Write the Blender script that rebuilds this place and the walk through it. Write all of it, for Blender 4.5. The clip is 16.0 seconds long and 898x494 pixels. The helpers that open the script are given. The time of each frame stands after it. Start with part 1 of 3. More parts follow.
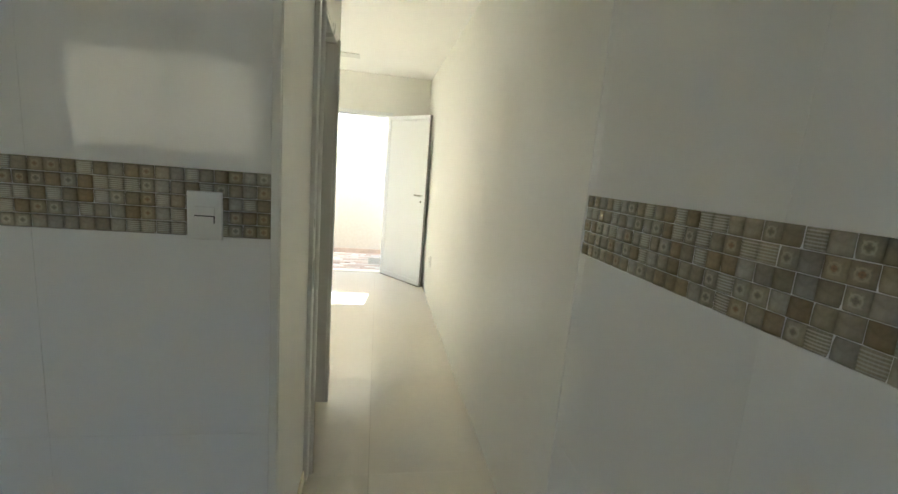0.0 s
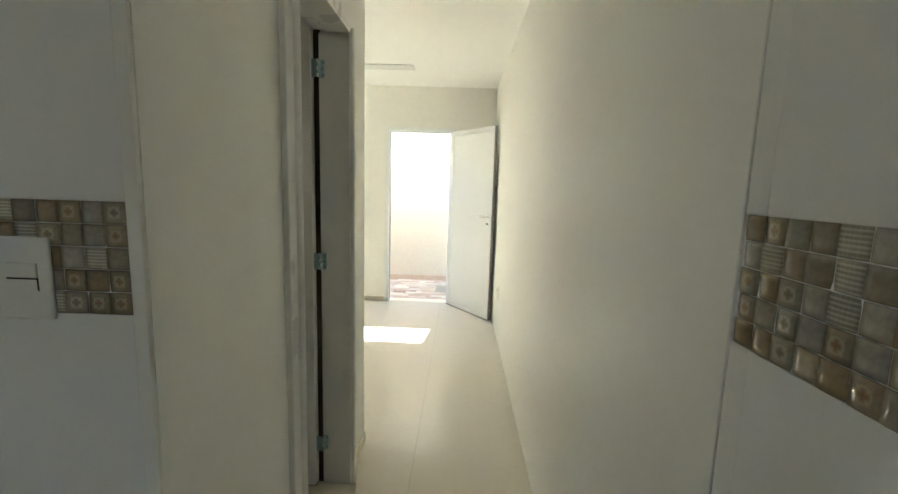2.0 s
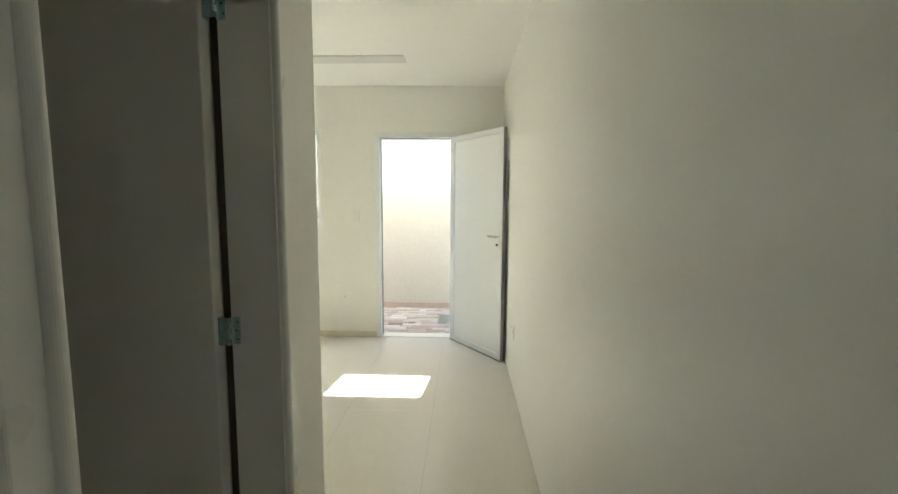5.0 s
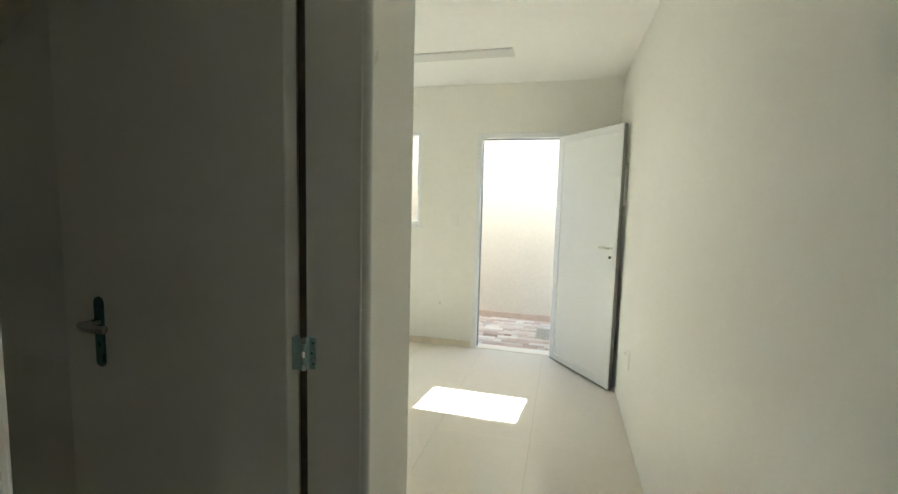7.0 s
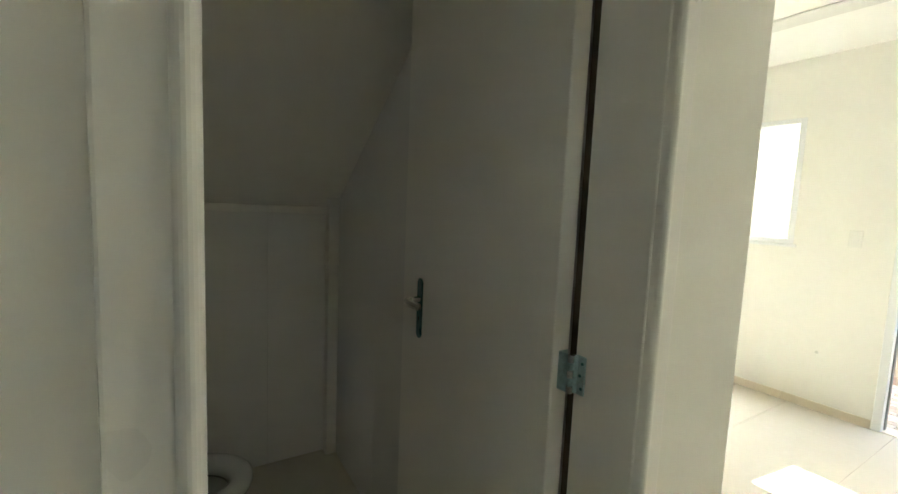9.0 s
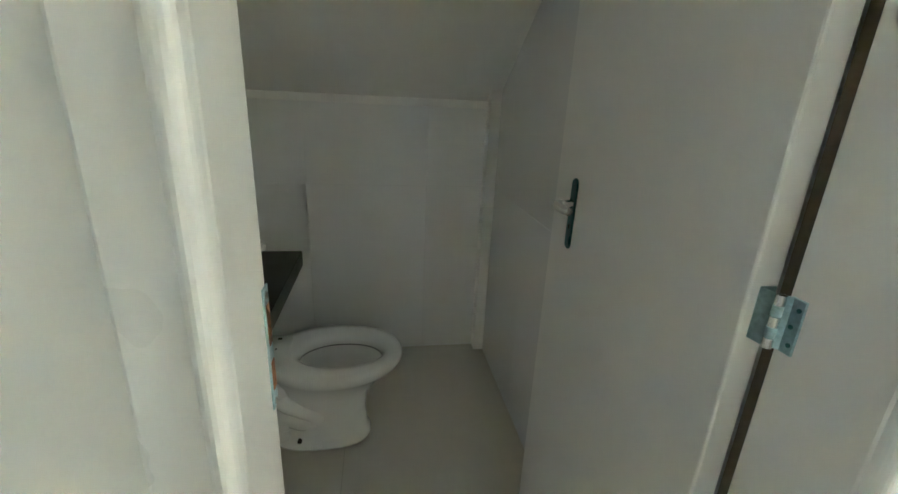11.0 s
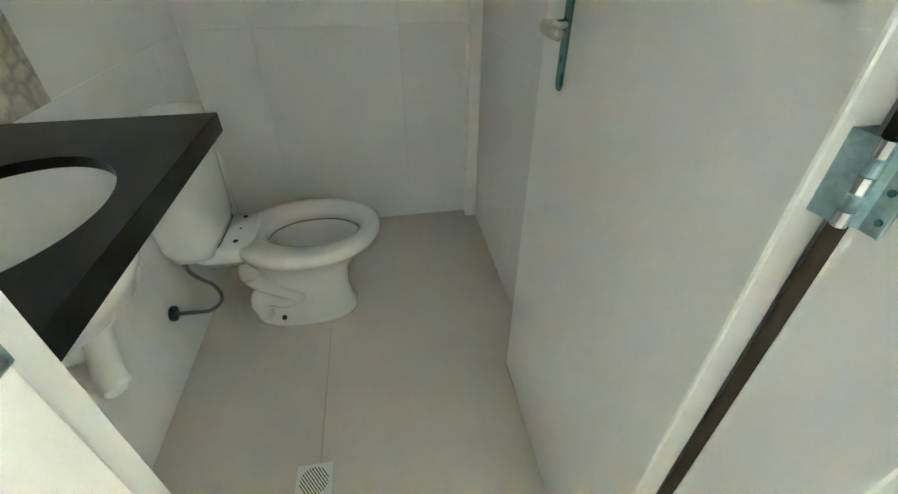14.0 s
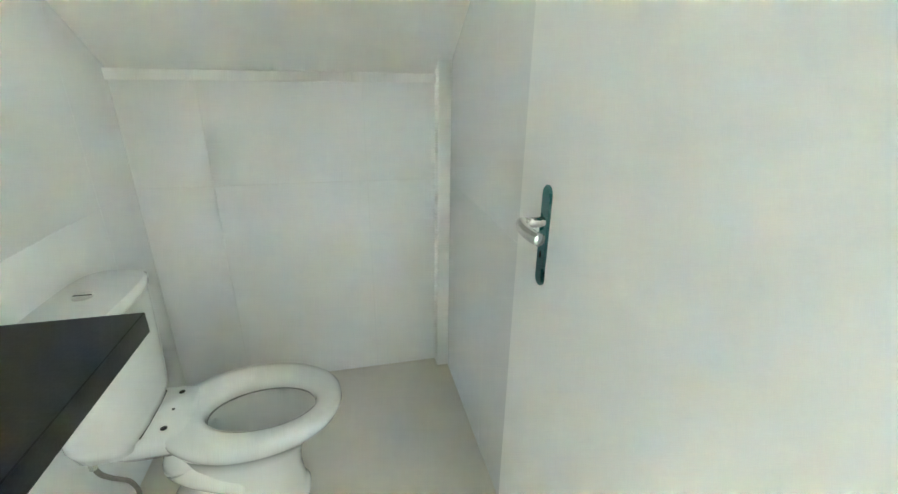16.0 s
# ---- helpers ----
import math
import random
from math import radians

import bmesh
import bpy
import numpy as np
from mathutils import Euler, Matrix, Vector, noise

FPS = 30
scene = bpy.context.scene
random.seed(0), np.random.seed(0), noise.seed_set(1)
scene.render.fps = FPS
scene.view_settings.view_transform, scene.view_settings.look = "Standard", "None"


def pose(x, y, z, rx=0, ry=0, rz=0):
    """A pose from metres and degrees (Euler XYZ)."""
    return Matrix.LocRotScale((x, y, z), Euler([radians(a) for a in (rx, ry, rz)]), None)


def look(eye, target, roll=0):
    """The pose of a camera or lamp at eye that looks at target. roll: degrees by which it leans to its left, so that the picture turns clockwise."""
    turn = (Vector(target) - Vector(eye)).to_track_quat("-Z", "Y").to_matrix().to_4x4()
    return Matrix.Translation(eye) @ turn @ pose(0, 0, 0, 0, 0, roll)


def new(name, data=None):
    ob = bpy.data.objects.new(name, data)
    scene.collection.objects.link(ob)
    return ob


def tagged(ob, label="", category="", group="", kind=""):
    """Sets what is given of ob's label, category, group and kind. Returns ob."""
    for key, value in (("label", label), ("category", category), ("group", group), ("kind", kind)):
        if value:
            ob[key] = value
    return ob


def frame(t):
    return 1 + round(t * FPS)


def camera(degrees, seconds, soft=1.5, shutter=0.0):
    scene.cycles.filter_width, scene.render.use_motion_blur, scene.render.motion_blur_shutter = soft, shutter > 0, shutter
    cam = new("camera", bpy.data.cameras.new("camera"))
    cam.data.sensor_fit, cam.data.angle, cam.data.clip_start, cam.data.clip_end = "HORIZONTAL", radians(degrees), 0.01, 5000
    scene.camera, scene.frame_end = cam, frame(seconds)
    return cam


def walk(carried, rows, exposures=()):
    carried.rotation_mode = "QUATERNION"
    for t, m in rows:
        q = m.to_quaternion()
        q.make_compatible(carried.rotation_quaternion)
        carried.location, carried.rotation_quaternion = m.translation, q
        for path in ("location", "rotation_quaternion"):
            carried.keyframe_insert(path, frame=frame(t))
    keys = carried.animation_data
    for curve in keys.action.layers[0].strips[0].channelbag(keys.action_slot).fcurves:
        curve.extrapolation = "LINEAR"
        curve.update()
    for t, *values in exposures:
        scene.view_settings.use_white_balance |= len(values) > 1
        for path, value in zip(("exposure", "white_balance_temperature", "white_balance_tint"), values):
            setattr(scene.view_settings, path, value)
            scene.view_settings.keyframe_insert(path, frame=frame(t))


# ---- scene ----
cam = camera(92.6, 16.0)

PATH = [
    (0, (-0.631, -5.897, 1.464), (-0.287, -3.957, 1.119), 4.8),
    (0.5, (-0.595, -5.779, 1.455), (-0.356, -3.822, 1.123), 4.0),
    (1, (-0.497, -5.598, 1.467), (-0.401, -3.624, 1.159), 2.7),
    (1.5, (-0.438, -5.464, 1.481), (-0.438, -3.484, 1.196), 2.0),
    (2, (-0.394, -5.28, 1.454), (-0.44, -3.3, 1.177), 1.7),
    (2.5, (-0.394, -5.098, 1.459), (-0.452, -3.116, 1.198), 1.5),
    (3, (-0.394, -4.986, 1.46), (-0.449, -3.004, 1.202), 1.1),
    (3.5, (-0.391, -4.854, 1.452), (-0.45, -2.867, 1.229), 0.4),
    (4, (-0.371, -4.716, 1.454), (-0.431, -2.728, 1.239), 0.3),
    (6.5, (-0.457, -4.258, 1.444), (-0.647, -2.276, 1.258), 0.6),
    (7, (-0.467, -4.213, 1.446), (-0.975, -2.288, 1.253), 1.5),
    (7.5, (-0.472, -4.139, 1.44), (-1.251, -2.307, 1.25), 1.2),
    (8, (-0.461, -4.066, 1.431), (-1.611, -2.439, 1.255), 0.8),
    (8.5, (-0.466, -4.026, 1.424), (-1.945, -2.69, 1.254), 1.1),
    (9, (-0.475, -4.008, 1.413), (-2.165, -2.956, 1.22), 2.4),
    (9.2, (-0.491, -3.993, 1.401), (-2.246, -3.052, 1.213), 2.5),
    (11.3, (-0.607, -3.874, 1.343), (-2.468, -3.61, 0.661), 1.9),
    (11.5, (-0.616, -3.863, 1.338), (-2.454, -3.595, 0.597), 1.3),
    (12, (-0.648, -3.817, 1.331), (-2.427, -3.56, 0.453), -0.5),
    (12.5, (-0.669, -3.787, 1.313), (-2.382, -3.55, 0.309), -0.6),
    (13, (-0.677, -3.769, 1.301), (-2.356, -3.525, 0.241), -0.4),
    (13.5, (-0.709, -3.762, 1.28), (-2.329, -3.51, 0.135), -0.3),
    (14, (-0.773, -3.756, 1.267), (-2.362, -3.504, 0.078), -0.3),
    (14.5, (-0.858, -3.753, 1.27), (-2.444, -3.481, 0.082), -0.3),
    (15, (-0.913, -3.745, 1.283), (-2.576, -3.41, 0.223), 0.4),
    (15.5, (-0.947, -3.737, 1.314), (-2.689, -3.345, 0.414), 0.8),
    (16, (-0.955, -3.728, 1.351), (-2.768, -3.29, 0.629), 0.8),
]

# exposure and white balance along the walk
EXPOSURES = [
    (0, 3.95, 6320, 3), (2, 3.75, 6290, 3), (3, 3.4, 6190, 3), (4, 3.3, 6140, 2), (6.5, 3.31, 6090, 1),
    (8, 3.51, 5990, 1), (9, 4.01, 6190, 2), (11.5, 5.23, 5490, 2), (12.5, 5.49, 5540, 2), (13.5, 5.48, 5490, 2),
    (14, 6.0, 5500, 1), (14.5, 6.52, 5370, 0), (15.5, 6.88, 5240, 0), (16, 6.97, 5220, 0)]
scene.cycles.max_bounces, scene.cycles.diffuse_bounces, scene.cycles.glossy_bounces = 24, 16, 8
scene.cycles.sample_clamp_indirect = 2.5
walk(cam, [(t, look(e, a, r)) for t, e, a, r in PATH], EXPOSURES)

# ---- world and sun ----
SUN = Vector((0.12, 1.0, 1.37)).normalized()
world = bpy.data.worlds.new("sky")
scene.world = world
world.use_nodes = True
wn = world.node_tree.nodes
wl = world.node_tree.links
sky = wn.new("ShaderNodeTexSky")
sky.sky_type = "NISHITA"
sky.sun_disc = False
sky.sun_elevation = math.asin(SUN.z)
sky.sun_rotation = math.atan2(SUN.x, SUN.y)
wn["Background"].inputs["Strength"].default_value = 0.15
wl.new(sky.outputs[0], wn["Background"].inputs["Color"])
sun_data = bpy.data.lights.new("sun", "SUN")
sun_data.energy = 4.0
sun_data.angle = radians(0.5)
sun_data.color = (1.0, 0.955, 0.88)
sun = new("sun", sun_data)
sun.matrix_world = look(SUN * 20, (0, 0, 0))


# ---- materials ----
def material(name, color, rough=0.5, metal=0.0, vary=0.06, scale=3.0, fine=40.0, bump=0.0, bump_scale=60.0, coat=0.0, per_piece=0.0, spots=None, gloss=0.5, across=False):
    """A procedural surface: base colour with variation at two scales, roughness wear and fine relief."""
    m = bpy.data.materials.new(name)
    m.use_nodes = True
    n, l = m.node_tree.nodes, m.node_tree.links
    b = n["Principled BSDF"]
    b.inputs["Metallic"].default_value = metal
    b.inputs["Coat Weight"].default_value = coat
    b.inputs["Specular IOR Level"].default_value = gloss
    b.inputs["Coat Roughness"].default_value = 0.05
    co = n.new("ShaderNodeTexCoord")
    big, small = n.new("ShaderNodeTexNoise"), n.new("ShaderNodeTexNoise")
    big.inputs["Scale"].default_value, small.inputs["Scale"].default_value = scale, fine
    big.inputs["Detail"].default_value, small.inputs["Detail"].default_value = 4, 3
    place = n.new("ShaderNodeNewGeometry").outputs["Position"] if across else co.outputs["Object"]
    for t in (big, small):
        l.new(place, t.inputs["Vector"])
    add = n.new("ShaderNodeMath")
    add.operation = "ADD"
    half = n.new("ShaderNodeMath")
    half.operation = "MULTIPLY"
    half.inputs[1].default_value = 0.5
    l.new(big.outputs["Fac"], add.inputs[0])
    l.new(small.outputs["Fac"], add.inputs[1])
    l.new(add.outputs[0], half.inputs[0])
    ramp = n.new("ShaderNodeMapRange")
    ramp.inputs["From Min"].default_value, ramp.inputs["From Max"].default_value = 0.35, 0.65
    ramp.clamp = False
    ramp.inputs["To Min"].default_value, ramp.inputs["To Max"].default_value = 1 - vary, 1 + vary
    l.new(half.outputs[0], ramp.inputs["Value"])
    value = ramp.outputs[0]
    if per_piece:
        info = n.new("ShaderNodeObjectInfo")
        pr = n.new("ShaderNodeMapRange")
        pr.inputs["To Min"].default_value, pr.inputs["To Max"].default_value = 1 - per_piece, 1 + per_piece
        l.new(info.outputs["Random"], pr.inputs["Value"])
        mul = n.new("ShaderNodeMath")
        mul.operation = "MULTIPLY"
        l.new(value, mul.inputs[0])
        l.new(pr.outputs[0], mul.inputs[1])
        value = mul.outputs[0]
    tint = n.new("ShaderNodeVectorMath")
    tint.operation = "SCALE"
    tint.inputs[0].default_value = color
    l.new(value, tint.inputs["Scale"])
    out = tint.outputs[0]
    if spots:
        vor = n.new("ShaderNodeTexVoronoi")
        vor.inputs["Scale"].default_value = spots[1]
        l.new(co.outputs["Object"], vor.inputs["Vector"])
        cut = n.new("ShaderNodeMapRange")
        cut.inputs["From Min"].default_value, cut.inputs["From Max"].default_value = 0.16, 0.1
        l.new(vor.outputs["Distance"], cut.inputs["Value"])
        mix = n.new("ShaderNodeMix")
        mix.data_type = "RGBA"
        l.new(cut.outputs[0], mix.inputs[0])
        l.new(out, mix.inputs[6])
        mix.inputs[7].default_value = (*spots[0], 1)
        out = mix.outputs[2]
    l.new(out, b.inputs["Base Color"])
    rr = n.new("ShaderNodeMapRange")
    rr.inputs["From Min"].default_value, rr.inputs["From Max"].default_value = 0.3, 0.7
    rr.clamp = False
    rr.inputs["To Min"].default_value, rr.inputs["To Max"].default_value = rough * 0.85, min(1, rough * 1.15)
    l.new(big.outputs["Fac"], rr.inputs["Value"])
    l.new(rr.outputs[0], b.inputs["Roughness"])
    if bump:
        bn = n.new("ShaderNodeTexNoise")
        bn.inputs["Scale"].default_value = bump_scale
        bn.inputs["Detail"].default_value = 5
        l.new(place, bn.inputs["Vector"])
        bp = n.new("ShaderNodeBump")
        bp.inputs["Strength"].default_value = bump
        bp.inputs["Distance"].default_value = 0.002
        l.new(bn.outputs["Fac"], bp.inputs["Height"])
        l.new(bp.outputs[0], b.inputs["Normal"])
    return m


def mosaic_material(name, dark, light, kind):
    """A printed ceramic cell with a darker rim: plain, flower (rings round the middle) or weave (fine bars)."""
    m = material(name, dark, 0.1, vary=0.16, scale=25, fine=120, bump=0.08, bump_scale=90, per_piece=0.16)
    n, l = m.node_tree.nodes, m.node_tree.links
    b = n["Principled BSDF"]
    out = b.inputs["Base Color"].links[0].from_socket
    co = n.new("ShaderNodeTexCoord")

    def sums(op, p, q=None):
        k = n.new("ShaderNodeMath")
        k.operation = op
        for i, v in enumerate((p, q)):
            if isinstance(v, (int, float)):
                k.inputs[i].default_value = v
            elif v is not None:
                l.new(v, k.inputs[i])
        return k.outputs[0]

    def between(v, lo, hi, to0=0.0, to1=1.0):
        k = n.new("ShaderNodeMapRange")
        for nm, val in (("From Min", lo), ("From Max", hi), ("To Min", to0), ("To Max", to1)):
            k.inputs[nm].default_value = val
        l.new(v, k.inputs["Value"])
        return k.outputs[0]

    def blend(fac, first, color):
        k = n.new("ShaderNodeMix")
        k.data_type = "RGBA"
        l.new(fac, k.inputs[0])
        l.new(first, k.inputs[6])
        k.inputs[7].default_value = (*color, 1)
        return k.outputs[2]

    xyz = n.new("ShaderNodeSeparateXYZ")
    l.new(co.outputs["Object"], xyz.inputs[0])
    ax, az = sums("ABSOLUTE", xyz.outputs[0]), sums("ABSOLUTE", xyz.outputs[2])
    if kind == "flower":
        # a round eye, a pale ring and four petals towards the corners
        ln = n.new("ShaderNodeVectorMath")
        ln.operation = "LENGTH"
        l.new(co.outputs["Object"], ln.inputs[0])
        r = ln.outputs["Value"]
        pale = tuple(min(1.0, 1.45 * c) for c in dark)
        petal = between(sums("ABSOLUTE", sums("SUBTRACT", ax, az)), 0.0012, 0.0034, 0.75, 0.0)
        reach = between(r, 0.014, 0.0105)
        out = blend(sums("MULTIPLY", petal, reach), out, pale)
        ring = between(sums("ABSOLUTE", sums("SUBTRACT", r, 0.0085)), 0.0006, 0.002, 0.8, 0.0)
        out = blend(ring, out, pale)
        out = blend(between(r, 0.0058, 0.0038, 0.0, 0.65), out, light)
        out = blend(between(r, 0.0022, 0.0014, 0.0, 0.5), out, tuple(0.5 * c for c in dark))
    elif kind == "weave":
        bars = sums("SINE", sums("MULTIPLY", xyz.outputs[2], 1180.0))
        cross = sums("SINE", sums("MULTIPLY", xyz.outputs[0], 1180.0))
        mesh_ = sums("ADD", between(bars, -0.1, 0.5, 0.0, 0.75), between(cross, 0.6, 1.0, 0.0, 0.2))
        out = blend(mesh_, out, light)
    rim = between(sums("MAXIMUM", ax, az), 0.0140, 0.0172, 0.0, 0.24)
    out = blend(rim, out, tuple(0.45 * c for c in dark))
    l.new(out, b.inputs["Base Color"])
    return m


PAINT = material("cream_wall_paint", (0.83, 0.825, 0.785), 0.5, vary=0.012, scale=1.3, fine=14, bump=0.12, bump_scale=120)
CEIL = material("white_ceiling_paint", (0.86, 0.855, 0.825), 0.7, vary=0.01, scale=1.5, fine=20, bump=0.1, bump_scale=90)
TILE = material("white_glazed_tile", (0.85, 0.852, 0.84), 0.075, vary=0.004, scale=1.2, fine=9, bump=0.012, bump_scale=5, gloss=0.42, across=True)
GROUT = material("pale_grout", (0.85, 0.85, 0.84), 0.8, vary=0.08, scale=9, fine=90)
FLOOR = material("cream_porcelain", (0.665, 0.628, 0.555), 0.2, vary=0.018, scale=2.2, fine=26, bump=0.02, bump_scale=20, across=True)
FLOOR_GROUT = material("beige_grout", (0.44, 0.40, 0.335), 0.8, vary=0.1, scale=6, fine=80)
SKIRT = material("cream_skirting_tile", (0.72, 0.66, 0.54), 0.3, vary=0.03, scale=3, fine=30)
LACQUER = material("white_door_lacquer", (0.82, 0.815, 0.785), 0.36, vary=0.003, scale=2.0, fine=18, bump=0.02, bump_scale=60)
FRAMEW = material("white_frame_lacquer", (0.83, 0.825, 0.80), 0.3, vary=0.002, scale=4, fine=30)
ALU = material("white_coated_aluminium", (0.80, 0.82, 0.84), 0.45, vary=0.002, scale=2, fine=25)
# rubber of the door seals; also colours the shade ring in the toilet
SEAL_AND_SHADE = material("grey_rubber_seal_and_rim_shade", (0.24, 0.24, 0.235), 0.7, vary=0.1)
ZINC = material("bluish_zinc_plate", (0.42, 0.58, 0.60), 0.32, 0.85, vary=0.2, scale=30, fine=160, bump=0.1, bump_scale=200)
STEEL = material("brushed_steel", (0.68, 0.68, 0.66), 0.25, 1.0, vary=0.06, scale=20, fine=150)
CHROME = material("polished_chrome", (0.75, 0.75, 0.74), 0.1, 1.0, vary=0.03)
TEAL = material("teal_film_on_plate", (0.045, 0.172, 0.177), 0.3, 0.25, vary=0.1, scale=30, fine=150)
DARK = material("dark_hole", (0.02, 0.02, 0.018), 0.8, vary=0.1)
# dark brown that stands for the shade in the bathroom door's gaps
GAPSHADE = material("brown_gap_shade", (0.085, 0.066, 0.046), 0.8, vary=0.25, scale=8, fine=70)
ORANGE = material("raw_orange_timber", (0.26, 0.115, 0.05), 0.7, vary=0.6, scale=45, fine=220)
GRANITE = material("black_granite", (0.014, 0.014, 0.012), 0.33, vary=0.5, scale=12, fine=220, spots=((0.024, 0.024, 0.022), 190), gloss=0.28)
HOSE = material("dull_braided_steel", (0.24, 0.22, 0.19), 0.45, 0.5, vary=0.2, scale=60, fine=300)
DARKPLATE = material("dark_teal_film", (0.03, 0.075, 0.075), 0.35, 0.2, vary=0.1)
CERAMIC = material("white_sanitary_ceramic", (0.83, 0.83, 0.81), 0.06, vary=0.01, scale=3, fine=12, coat=0.4)
PLASTIC = material("white_plastic", (0.80, 0.80, 0.77), 0.35, vary=0.015, scale=8, fine=60)
PLASTER = material("beige_yard_render", (0.50, 0.43, 0.335), 0.85, vary=0.05, scale=1.6, fine=30, bump=0.3, bump_scale=70)
# colour set for the light this wall sends through the kitchen window
BOUNCEWALL = material("dark_bounce_wall", (0.20, 0.175, 0.122), 0.9, vary=0.1, scale=2, fine=30, bump=0.3)
LAMPGREY = material("greyish_diffuser", (0.66, 0.66, 0.63), 0.4, vary=0.02, scale=4, fine=30)
CONCRETE = material("grey_cement", (0.33, 0.298, 0.23), 0.9, vary=0.12, scale=3, fine=40, bump=0.3)
SANDJOINT = material("sandy_joint", (0.50, 0.40, 0.30), 0.9, vary=0.1, scale=8, fine=60)
STONES = [material("stone_" + nm, c, 0.75, vary=0.14, scale=9, fine=60, bump=0.35, bump_scale=45, per_piece=0.12)
          for nm, c in (("cream", (0.50, 0.41, 0.32)), ("pink", (0.42, 0.305, 0.225)), ("sand", (0.56, 0.49, 0.39)), ("brown", (0.26, 0.17, 0.115)), ("grey", (0.40, 0.36, 0.32)))]
PEBBLE = material("pebble_print_tile", (0.56, 0.52, 0.44), 0.14, vary=0.3, scale=6, fine=40)
pn, pl = PEBBLE.node_tree.nodes, PEBBLE.node_tree.links
pv, pc = pn.new("ShaderNodeTexVoronoi"), pn.new("ShaderNodeTexCoord")
pv.feature = "DISTANCE_TO_EDGE"
pv.inputs["Scale"].default_value = 17
pl.new(pc.outputs["Object"], pv.inputs["Vector"])
pr = pn.new("ShaderNodeMapRange")
pr.inputs["From Min"].default_value, pr.inputs["From Max"].default_value = 0.02, 0.16
pr.inputs["To Min"].default_value, pr.inputs["To Max"].default_value = 0.55, 0.0
pl.new(pv.outputs["Distance"], pr.inputs["Value"])
pm = pn.new("ShaderNodeMix")
pm.data_type = "RGBA"
pl.new(pr.outputs[0], pm.inputs[0])
pl.new(pn["Principled BSDF"].inputs["Base Color"].links[0].from_socket, pm.inputs[6])
pm.inputs[7].default_value = (0.27, 0.235, 0.18, 1)
pl.new(pm.outputs[2], pn["Principled BSDF"].inputs["Base Color"])
CELLS = [mosaic_material("cell_taupe", (0.33, 0.29, 0.215), (0.3, 0.3, 0.3), "plain"),
         mosaic_material("cell_grey", (0.36, 0.335, 0.28), (0.3, 0.3, 0.3), "plain"),
         mosaic_material("cell_brown", (0.30, 0.24, 0.155), (0.3, 0.3, 0.3), "plain"),
         mosaic_material("cell_flower", (0.325, 0.275, 0.19), (0.27, 0.14, 0.07), "flower"),
         mosaic_material("cell_ring", (0.345, 0.315, 0.245), (0.16, 0.14, 0.11), "flower"),
         mosaic_material("cell_weave", (0.35, 0.32, 0.25), (0.60, 0.57, 0.49), "weave")]
GLASS = bpy.data.materials.new("window_glass")
GLASS.use_nodes = True
gb = GLASS.node_tree.nodes["Principled BSDF"]
gb.inputs["Transmission Weight"].default_value = 1.0
gb.inputs["Roughness"].default_value = 0.0
gb.inputs["IOR"].default_value = 1.45


# ---- mesh helpers ----
def box(bm, x0, x1, y0, y1, z0, z1):
    c = Matrix.Translation(((x0 + x1) / 2, (y0 + y1) / 2, (z0 + z1) / 2)) @ Matrix.Diagonal((abs(x1 - x0), abs(y1 - y0), abs(z1 - z0), 1))
    return bmesh.ops.create_cube(bm, size=1, matrix=c)["verts"]


def rounded(bm, r, seg=2):
    bmesh.ops.bevel(bm, geom=bm.edges[:], offset=r, segments=seg, affect="EDGES", profile=0.5, clamp_overlap=True)
    return bm


def block(x0, x1, y0, y1, z0, z1, r=0.0, seg=2):
    bm = bmesh.new()
    box(bm, x0, x1, y0, y1, z0, z1)
    if r:
        rounded(bm, r, seg)
    return bm


def rod(bm, a, b, r, seg=16, r2=None):
    a, b = Vector(a), Vector(b)
    turn = (b - a).to_track_quat("Z", "Y").to_matrix().to_4x4()
    bmesh.ops.create_cone(bm, cap_ends=True, segments=seg, radius1=r, radius2=r if r2 is None else r2, depth=(b - a).length,
                          matrix=Matrix.Translation((a + b) / 2) @ turn)
    return bm


def tube(bm, pts, r, seg=12, ripple=0.0):
    """A round pipe along a smooth line through the points."""
    pts = [Vector(p) for p in pts]
    line = []
    for i in range(len(pts) - 1):
        p0, p1, p2, p3 = pts[max(i - 1, 0)], pts[i], pts[i + 1], pts[min(i + 2, len(pts) - 1)]
        for s in range(10):
            u = s / 10
            line.append(0.5 * (2 * p1 + (p2 - p0) * u + (2 * p0 - 5 * p1 + 4 * p2 - p3) * u * u + (3 * p1 - p0 - 3 * p2 + p3) * u ** 3))
    line.append(pts[-1])
    rings = []
    for i, p in enumerate(line):
        d = (line[min(i + 1, len(line) - 1)] - line[max(i - 1, 0)]).normalized()
        q = d.to_track_quat("Z", "Y")
        rr = r * (1 + ripple * (i % 2))
        rings.append([bm.verts.new(p + q @ Vector((rr * math.cos(6.28318 * k / seg), rr * math.sin(6.28318 * k / seg), 0))) for k in range(seg)])
    skin(bm, rings)
    return bm


def skin(bm, rings, cap0=True, cap1=True):
    for a, b in zip(rings, rings[1:]):
        for k in range(len(a)):
            bm.faces.new((a[k], a[(k + 1) % len(a)], b[(k + 1) % len(a)], b[k]))
    if cap0:
        bm.faces.new(list(reversed(rings[0])))
    if cap1:
        bm.faces.new(rings[-1])
    bmesh.ops.recalc_face_normals(bm, faces=bm.faces[:])


